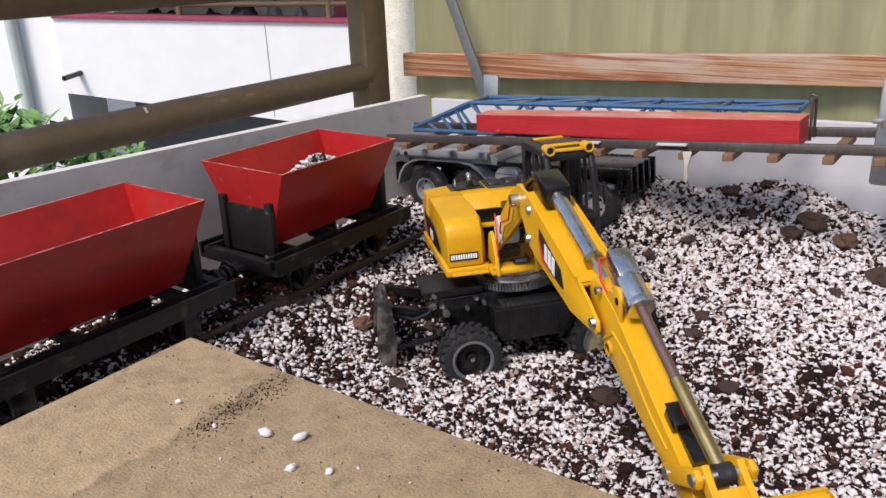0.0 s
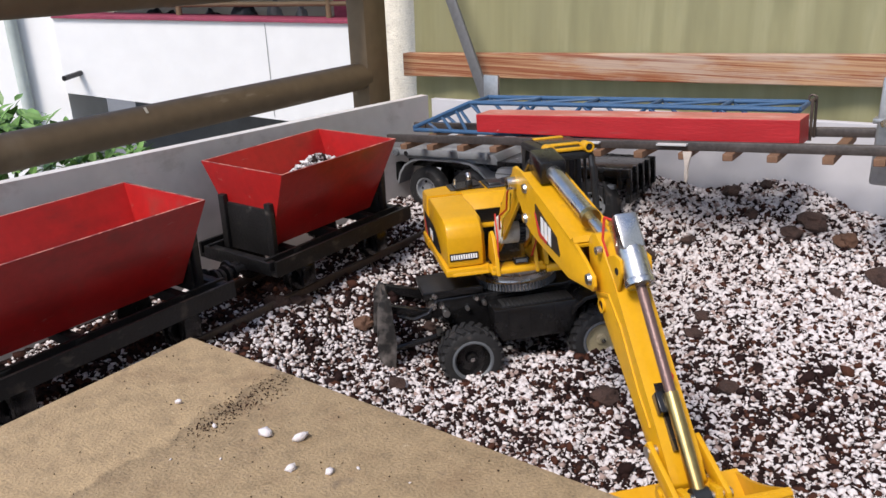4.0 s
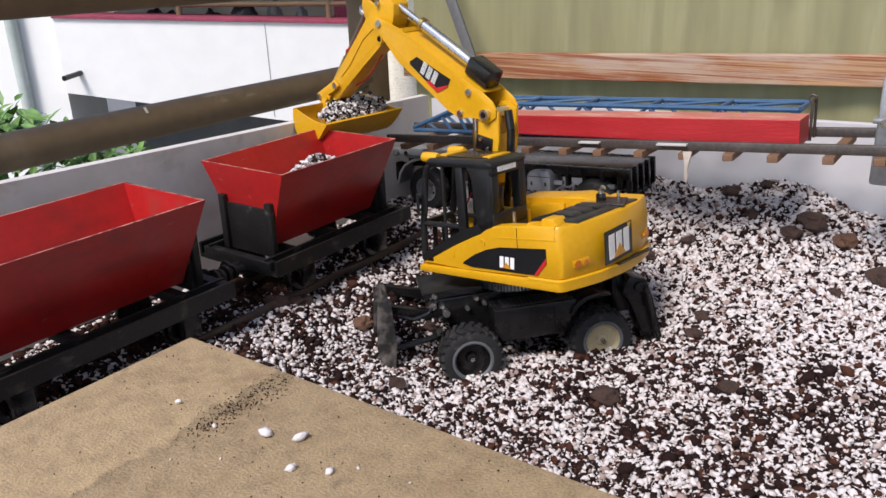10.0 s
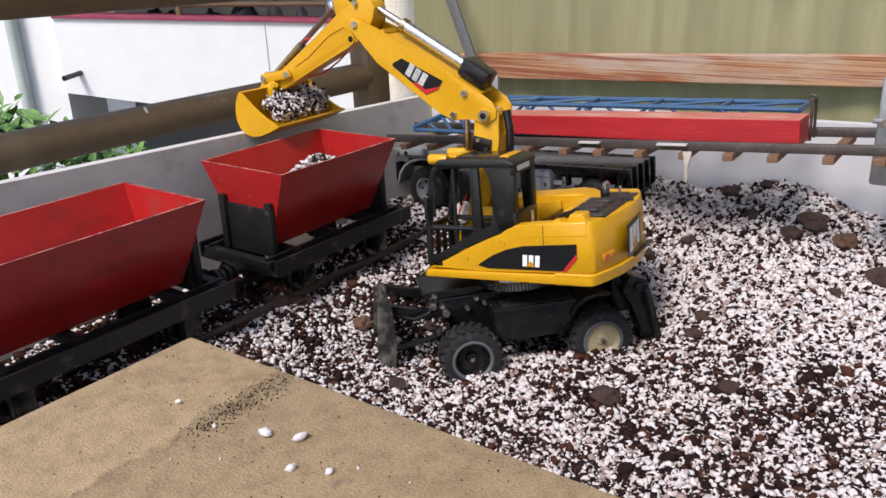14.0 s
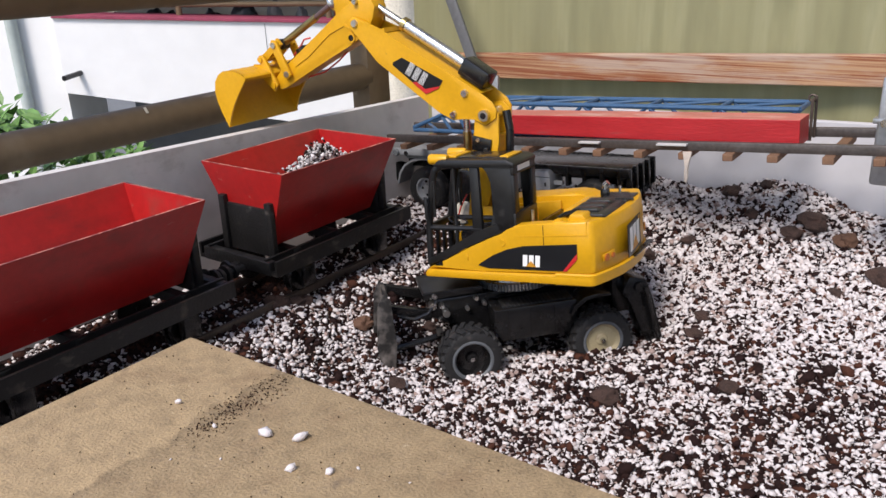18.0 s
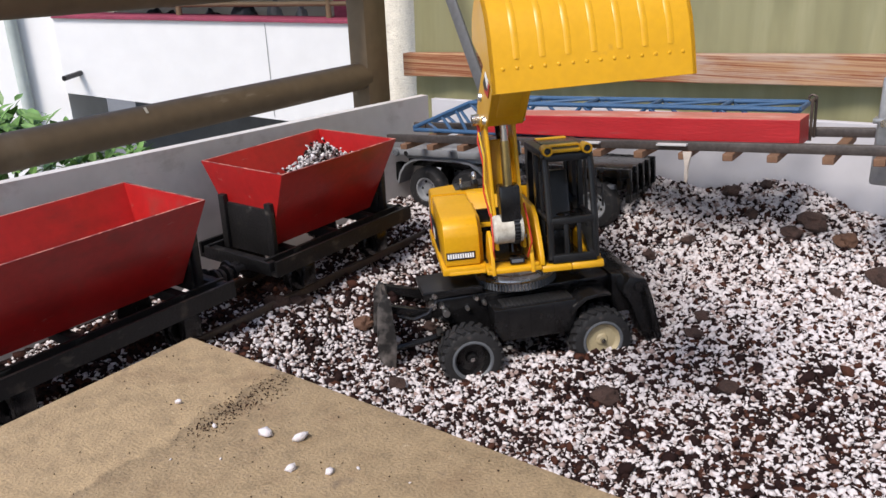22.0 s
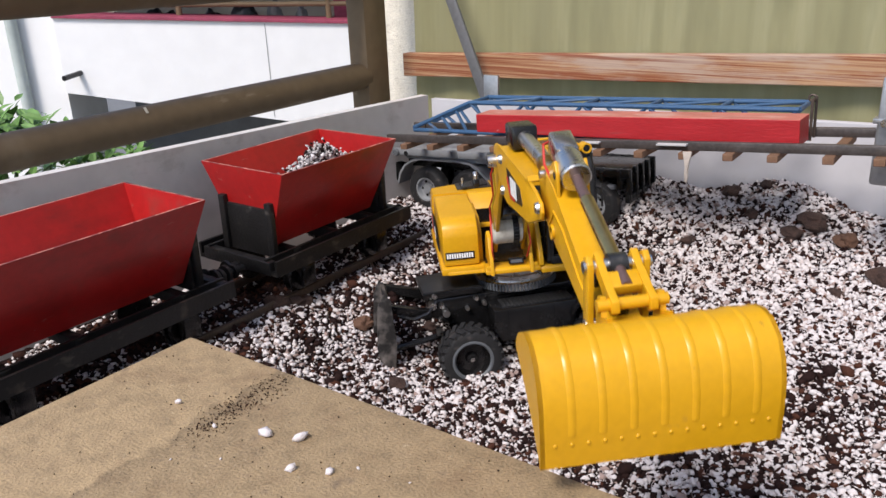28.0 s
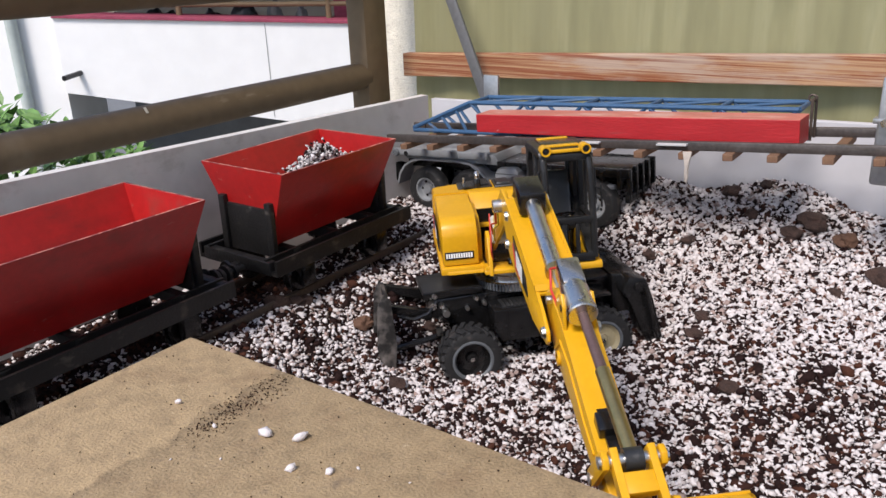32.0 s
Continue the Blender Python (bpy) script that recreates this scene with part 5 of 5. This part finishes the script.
# ---- blue lattice truss beside the red beam ----
tru = thing("lattice_truss", "blue painted lattice crane boom", "truss", pose(-.87, 1.090, .209, 0, -3.5, 0))


def strut_bar(p, q, r=.0028):
    return part("bar", cyl(bmesh.new(), p, q, r, seg=8), BLUE, tru)


def chord(p, q):
    return part("chord", cyl(bmesh.new(), p, q, .0036, seg=10), BLUE, tru)


TL, TH, TN = .622, .048, .120
for y in (.0, .055):
    chord((0, y, 0), (TL, y, 0)), chord((TN, y, TH), (TL, y, TH * .98)), chord((0, y, .004), (TN, y, TH))
n = 5
for i in range(n + 1):
    x = TN + (TL - TN) * i / n
    strut_bar((x, 0, TH), (x, .055, TH))
    if i < n:
        xm = TN + (TL - TN) * (i + .5) / n
        xe = TN + (TL - TN) * (i + 1) / n
        for y in (.0, .055):
            strut_bar((x, y, TH), (xm, y, 0)), strut_bar((xm, y, 0), (xe, y, TH))
        strut_bar((x, 0, TH), (xe, .055, TH), .0022)
for i in range(1, 4):
    x = TN * i / 4
    for y in (.0, .055):
        strut_bar((x, y, .004 + (TH - .004) * i / 4), (x + .02, y, 0))
part("end_plate", B(-.010, .014, .012, .016, -.002, .010, .001), RUST, tru)
hook = thing("wire_hoop", "rusty wire hoop holding beam and truss", "hoop", pose(-.236, 1.092, .256))
part("hoop", pipe(bmesh.new(), [(0, 0, 0), (-.002, 0, .050), (-.002, .020, .052), (0, .020, .0)], .0019, 8), RUST, hook)
part("eye", lathe(bmesh.new(), [(.004, -.0012), (.0056, 0), (.004, .0012), (.0028, 0), (.004, -.0012)], 16), RUST, hook).matrix_local = pose(-.004, .008, .052)

# post at the east end of the track
gp = thing("steel_post", "galvanised steel post with bolted clamp", "post", pose(-.136, 1.06, .12))
part("post", B(-.022, .060, -.004, .004, .098, .226, .004), GALV, gp)
part("clamp", B(-.026, .064, -.008, .008, .172, .178, .001), GALV, gp)
part("bolt", cyl(bmesh.new(), (-.012, -.016, .175), (-.012, -.008, .175), .005, seg=6), STEEL, gp)

# ---- far side: plants, pipe, things on the opposite balcony ----
def bush(m, n, spread, size, label):
    t = thing("potted_plant", label, "plant", m)
    bm = bmesh.new()
    for _ in range(14):
        a = random.uniform(0, 6.28)
        d = random.uniform(.2, 1) * spread
        pipe(bm, [(0, 0, -.25), (d * .5 * math.cos(a), d * .5 * math.sin(a), -.08), (d * math.cos(a), d * math.sin(a), random.uniform(-.05, .05))], .004, 5)
    part("stems", bm, LEAF, t)
    bm = bmesh.new()
    for _ in range(n):
        a, el = random.uniform(0, 6.28), random.uniform(-.3, 1.0)
        c = Vector((random.gauss(0, spread * .55), random.gauss(0, spread * .55), random.gauss(0, spread * .35)))
        m2 = Matrix.Translation(c) @ Matrix.Rotation(a, 4, "Z") @ Matrix.Rotation(-el, 4, "Y") @ Matrix.Rotation(random.uniform(-.6, .6), 4, "X")
        L = size * random.uniform(.7, 1.3)
        mid = [m2 @ Vector((L * u, 0, -.12 * L * u * u)) for u in (0, .35, .7, 1)]
        lf = [m2 @ Vector((L * u, w * L, .05 * L - .12 * L * u * u)) for u, w in ((.3, .16), (.65, .14))]
        rt = [m2 @ Vector((L * u, -w * L, .05 * L - .12 * L * u * u)) for u, w in ((.3, .16), (.65, .14))]
        mv, lv, rv = [bm.verts.new(c) for c in mid], [bm.verts.new(c) for c in lf], [bm.verts.new(c) for c in rt]
        for s in (lv, rv):
            bm.faces.new((mv[0], mv[1], s[0])), bm.faces.new((mv[1], mv[2], s[1], s[0])), bm.faces.new((mv[2], mv[3], s[1]))
    tagged(part("leaves", bm, LEAF, t, "glossy green leaves"), kind="stuff")
    return t


bush(pose(-1.60, .74, .175), 460, .085, .042, "broad-leaved green plant beyond the railing")
bush(pose(-1.62, .93, .07), 420, .10, .042, "broad-leaved green plant in the shade below the railing")
bush(pose(-1.55, .58, .11), 260, .09, .042, "broad-leaved green plant beyond the railing")
PIPEGREEN = mat("grey_green_pipe", (.42, .47, .44), .5, grain=6, vary=.1)
dp = thing("downpipe", "grey green rain pipe on the white wall", "pipe", ACROSS)
part("pipe", cyl(bmesh.new(), (-1.575, .012, -1.6), (-1.575, .012, .9), .024, seg=16), PIPEGREEN, dp)
sp = thing("water_spout", "short dark spout sticking out of the parapet", "spout", ACROSS)
part("tube", cyl(bmesh.new(), (-1.32, .02, .048), (-1.36, -.10, .040), .011, seg=12), BLACK, sp)
# near-black colour stands for the shade inside the opposite balcony
SHADEIN = mat("interior_shade", (.014, .011, .011), .8, grain=3, vary=.3)
thing("balcony_back", "dim recess behind the opposite parapet", "recess", ACROSS, bm=B(-1.40, 3, .85, .9, -.2, 1.3), material=mat("shaded_beige_wall", (.44, .38, .31), .8, grain=3, vary=.15), kind="structure", smooth=False)
thing("balcony_ceiling", "underside over the opposite balcony, coloured near-black for its shade", "ceiling", ACROSS, bm=B(-1.40, 3, -.1, .9, .62, .66), material=SHADEIN, kind="structure", smooth=False)
PINK = mat("dark_pink_cloth", (.30, .05, .09), .8, grain=8, vary=.3)
bm = bmesh.new()
box(bm, -1.40, 1.6, -.012, .172, 0, .014, .002)
for v in bm.verts:
    v.co.z += .2745 - .0614 * (v.co.x + 1.40)
thing("parapet_coping", "dark pink coping on the opposite parapet", "coping", ACROSS, bm=bm, material=PINK, kind="structure", smooth=False)
hang = thing("hanging_cloth", "dark pink cloth over the opposite balcony", "cloth", ACROSS)
part("cloth", B(-.255, -.13, .22, .24, .05, .50, .004), PINK, hang)
for s, h, w, m2, lab in ((-1.22, .04, .05, SHADEWALL, "grey box on the opposite balcony"), (-1.05, .06, .06, DARKGREY, "dark bundle on the opposite balcony"), (-.98, .05, .05, DARKGREY, "dark bundle on the opposite balcony"),
                         (-.66, .10, .09, DARKGREY, "grey bag on the opposite balcony"), (-.52, .12, .05, SHADEWALL, "grey panel on the opposite balcony"), (-.40, .10, .04, SHADEWALL, "grey bundle on the opposite balcony"), (-.80, .06, .06, DARKGREY, "dark bundle on the opposite balcony")):
    bm = bmesh.new()
    bmesh.ops.create_icosphere(bm, subdivisions=3, radius=1)
    for v in bm.verts:
        f = 1 + .35 * noise.noise(v.co * 2 + Vector((s * 5, 0, 0)))
        v.co = Vector((v.co.x * w * .7 * f, v.co.y * .05, v.co.z * h * .8 * f))
    thing("bag", lab, "bag", ACROSS @ pose(s, .24, .268 - .0614 * (s + 1.4) - .015), "things on the opposite balcony", bm, m2)
for s in (-.905, -.27):
    thing("thin_post", "slim brown railing post of the opposite balcony", "post", ACROSS, bm=cyl(bmesh.new(), (s, .10, -.1), (s, .10, .60), .013, seg=10), material=BROWNTUBE)
thing("far_rail", "slim brown top rail of the opposite balcony", "rail", ACROSS, bm=cyl(bmesh.new(), (-1.40, .10, .318), (1.5, .10, .215), .011, seg=10), material=BROWNTUBE)
thing("joint_line", "thin shadow joint in the opposite parapet", "joint", ACROSS, bm=B(-.535, -.5335, -.002, .002, -.18, .215), material=DARKGREY, kind="structure", smooth=False)


# ---- what moves ----
def motions():
    slew = [(0, -43), (3.5, -42.9), (6.5, -42.0), (7.5, -41.1), (7.75, -45.5), (8.0, -63), (8.3, -98), (8.5, -115), (9.0, -155.9), (9.5, -185.6), (10.0, -189.3), (10.5, -189.5), (11.0, -185.5),
            (11.5, -165.8), (12.0, -177.9), (12.5, -175.5), (18.6, -175.2), (19.0, -165.8), (19.5, -124.3), (19.6, -109), (20.0, -71), (20.4, -47.4), (21.0, -46.9), (25.5, -47.2), (27.5, -47.7), (28.0, -48.1), (28.6, -48.3), (29.0, -48.8), (32, -49)]
    low = [(0, 33), (3.0, 33.8), (3.3, 36.2), (3.5, 38.4), (4.4, 43), (5.0, 54), (5.5, 64), (6.0, 70), (6.5, 78), (7.0, 86), (7.5, 92.5), (8.0, 99), (8.3, 101.5), (25.4, 101.5), (27.5, 60.5), (28.0, 52.6), (28.6, 43.6), (29.0, 35), (29.5, 31.5), (32, 31.1)]
    up = [(0, -14.3), (2.0, -15.2), (3.0, -14.9), (3.3, -12), (3.5, -9.3), (4.3, -9), (4.9, 4), (5.5, 14.7), (6.0, 21.3), (6.5, 27.1), (7.0, 34.3), (7.5, 38.4), (8.0, 39.2), (8.5, 37), (9.0, 34.4), (9.5, 31.7), (10.5, 31.4), (11.5, 33), (12.5, 32.4), (18.5, 33),
          (19.0, 34.4), (19.5, 38.3), (20.0, 37.5), (20.4, 36.6), (21.0, 36.7), (22.0, 38.3), (23.0, 38.8), (23.6, 39.6), (24.2, 40.6), (25.1, 40.2), (25.5, 36), (27.5, 6.9), (28.0, 0.8), (28.6, -5.6), (29.0, -8.2), (29.5, -11.5), (30, -14.2), (32, -14)]
    reach = [(0, -11), (3.0, -11), (3.3, -10.5), (3.6, -20), (4.5, -50), (5.5, -63.2), (6.0, -65.6), (6.5, -66.5), (7.0, -68), (9.0, -70.5), (9.5, -69.5), (10.0, -67.8), (10.5, -68), (11.0, -69.8), (12.0, -70), (12.4, -67.8), (13.0, -61.3), (13.5, -58.4), (14.0, -58), (16.5, -59), (19.6, -59), (20.4, -55.7), (21.0, -56), (22.0, -51.0), (23.0, -44), (23.6, -36), (24.2, -27), (24.8, -23), (25.2, -24), (25.6, -25), (27.5, -18), (28.0, -20.5), (28.6, -20.5), (29.0, -20), (29.5, -17.5), (30.5, -15), (31.0, -12.6), (31.5, -10), (32, -6.8)]
    curl = [(0, -67), (3.0, -72), (3.5, -88), (4.5, -120), (5.5, -133), (6.5, -129), (7.5, -129), (8.5, -127), (9.0, -125.5), (10.0, -120), (11.2, -120.5), (12.4, -122), (13.0, -119.5), (13.5, -113), (14.0, -109), (14.5, -88), (15.4, -61), (16.5, -43), (17.5, -26.5), (18.5, -17.2), (20.0, -12), (20.4, -5), (21.0, -3.6), (22.0, -1.7), (23.5, -1), (25.5, -6), (27.5, -17), (28.0, -12.5), (28.6, -18), (29.0, -24), (29.2, -22), (29.6, -17), (30.5, -14), (31.0, -25), (31.5, -38), (32, -50)]

    def at(rows, t):
        for (ta, a), (tb, b) in zip(rows, rows[1:]):
            if t <= tb:
                i = rows.index((ta, a))
                p0 = rows[i - 1] if i else (ta - (tb - ta), a)
                p3 = rows[i + 2] if i + 2 < len(rows) else (tb + (tb - ta), b)
                h, u = tb - ta, (t - ta) / (tb - ta)

                def slope(l, m, n):
                    s0, s1 = (m[1] - l[1]) / (m[0] - l[0]), (n[1] - m[1]) / (n[0] - m[0])
                    return 0.0 if s0 * s1 <= 0 else 2 * s0 * s1 / (s0 + s1)
                m0, m1 = slope(p0, (ta, a), (tb, b)) * h, slope((ta, a), (tb, b), p3) * h
                return a * (2 * u**3 - 3 * u**2 + 1) + m0 * (u**3 - 2 * u**2 + u) + b * (3 * u**2 - 2 * u**3) + m1 * (u**3 - u**2)
        return rows[-1][1]

    LEAN = pose(0, 0, .125, -2.5, -1.2, 0) @ pose(0, 0, -.130)

    def arm(t):
        """Poses of all moving members in the excavator's space."""
        turn = pose(0, 0, 0, 0, 0, at(slew, t))
        play = -1 - 3.8 * (47 + at(slew, t)) / 128
        a1, a2 = at(low, t), at(up, t)
        a3 = a2 + at(reach, t)
        a4 = a3 + at(curl, t)
        def u(a):
            return Vector((math.cos(radians(a)), math.sin(radians(a))))
        F = Vector(FOOT)
        K = F + L1 * u(a1)
        S = K + L2 * u(a2)
        P = S + L3 * u(a3)
        def local(o, a, c):
            return o + c[0] * u(a) + c[1] * u(a + 90)
        def pl(o, a):
            return turn @ pose(o.x, YB, o.y, 0, -a, 0)
        def ang(p, q):
            return math.degrees(math.atan2(q.y - p.y, q.x - p.x))
        I = local(S, a3, (.1440, .0018))
        Q = P + BQ * u(a4 + QOFF)
        d = min((Q - I).length, IDL + HL - .0005)
        x = (IDL**2 - HL**2 + d * d) / (2 * d)
        y = math.sqrt(max(IDL**2 - x * x, 0))
        e = (Q - I).normalized()
        X = I + e * x + Vector((-e.y, e.x)) * y
        A, Bm, C, H, Lb = local(S, a3, AS), local(K, a2, AB), local(S, a3, AK), Vector(AH), local(K, a2, AL)
        return {house: LEAN @ turn @ pose(0, 0, 0, 0, 0, play), lower: pl(F, a1), boom: pl(K, a2), stick: pl(S, a3), bucket: pl(P, a4), idler: pl(I, ang(I, X)), hlink: pl(X, ang(X, Q)),
                act: pl(A, ang(A, X)), rod: pl(X, ang(X, A)), act2: pl(Bm, ang(Bm, C)), rod2: pl(C, ang(C, Bm)), act3: pl(H, ang(H, Lb)), rod3: pl(Lb, ang(Lb, H))}

    # the load rides in the bucket, then falls grain heap by grain heap into the wagon
    def load_rows(spot, leave, land):
        def carried(t):
            return BASE @ arm(t)[bucket] @ pose(*spot)
        low_down = Matrix.Translation((0, 0, -.06)) @ carried(4.5)
        rows = [(0.0, low_down), (4.1, low_down), (4.5, carried(4.5))]
        t = 4.6
        while t < leave:
            rows.append((t, carried(t)))
            t = round(t + 0.1, 2)
        go = carried(leave)
        p0 = go.translation
        hgt = max(p0.z - land[2], 0.02)
        dur = math.sqrt(2 * hgt / 9.81)
        rows.append((leave, go))
        for k in range(1, 6):
            u = k / 5
            p = p0.lerp(Vector(land), u)
            p.z = p0.z - hgt * u * u
            m = go.to_3x3().to_4x4() @ Matrix.Rotation(0.9 * u, 4, "X")
            rows.append((leave + max(dur, 0.2) * u, Matrix.Translation(p) @ m))
        rows.append((32.0, rows[-1][1]))
        return rows
    for ob, spot, leave, land in LOAD:
        walk(ob, load_rows(spot, leave, land))

    times = sorted({round(i * 0.1, 2) for i in range(321)})
    poses = [(t, arm(t)) for t in times]
    for ob in poses[0][1]:
        walk(ob, [(t, p[ob]) for t, p in poses])


motions()
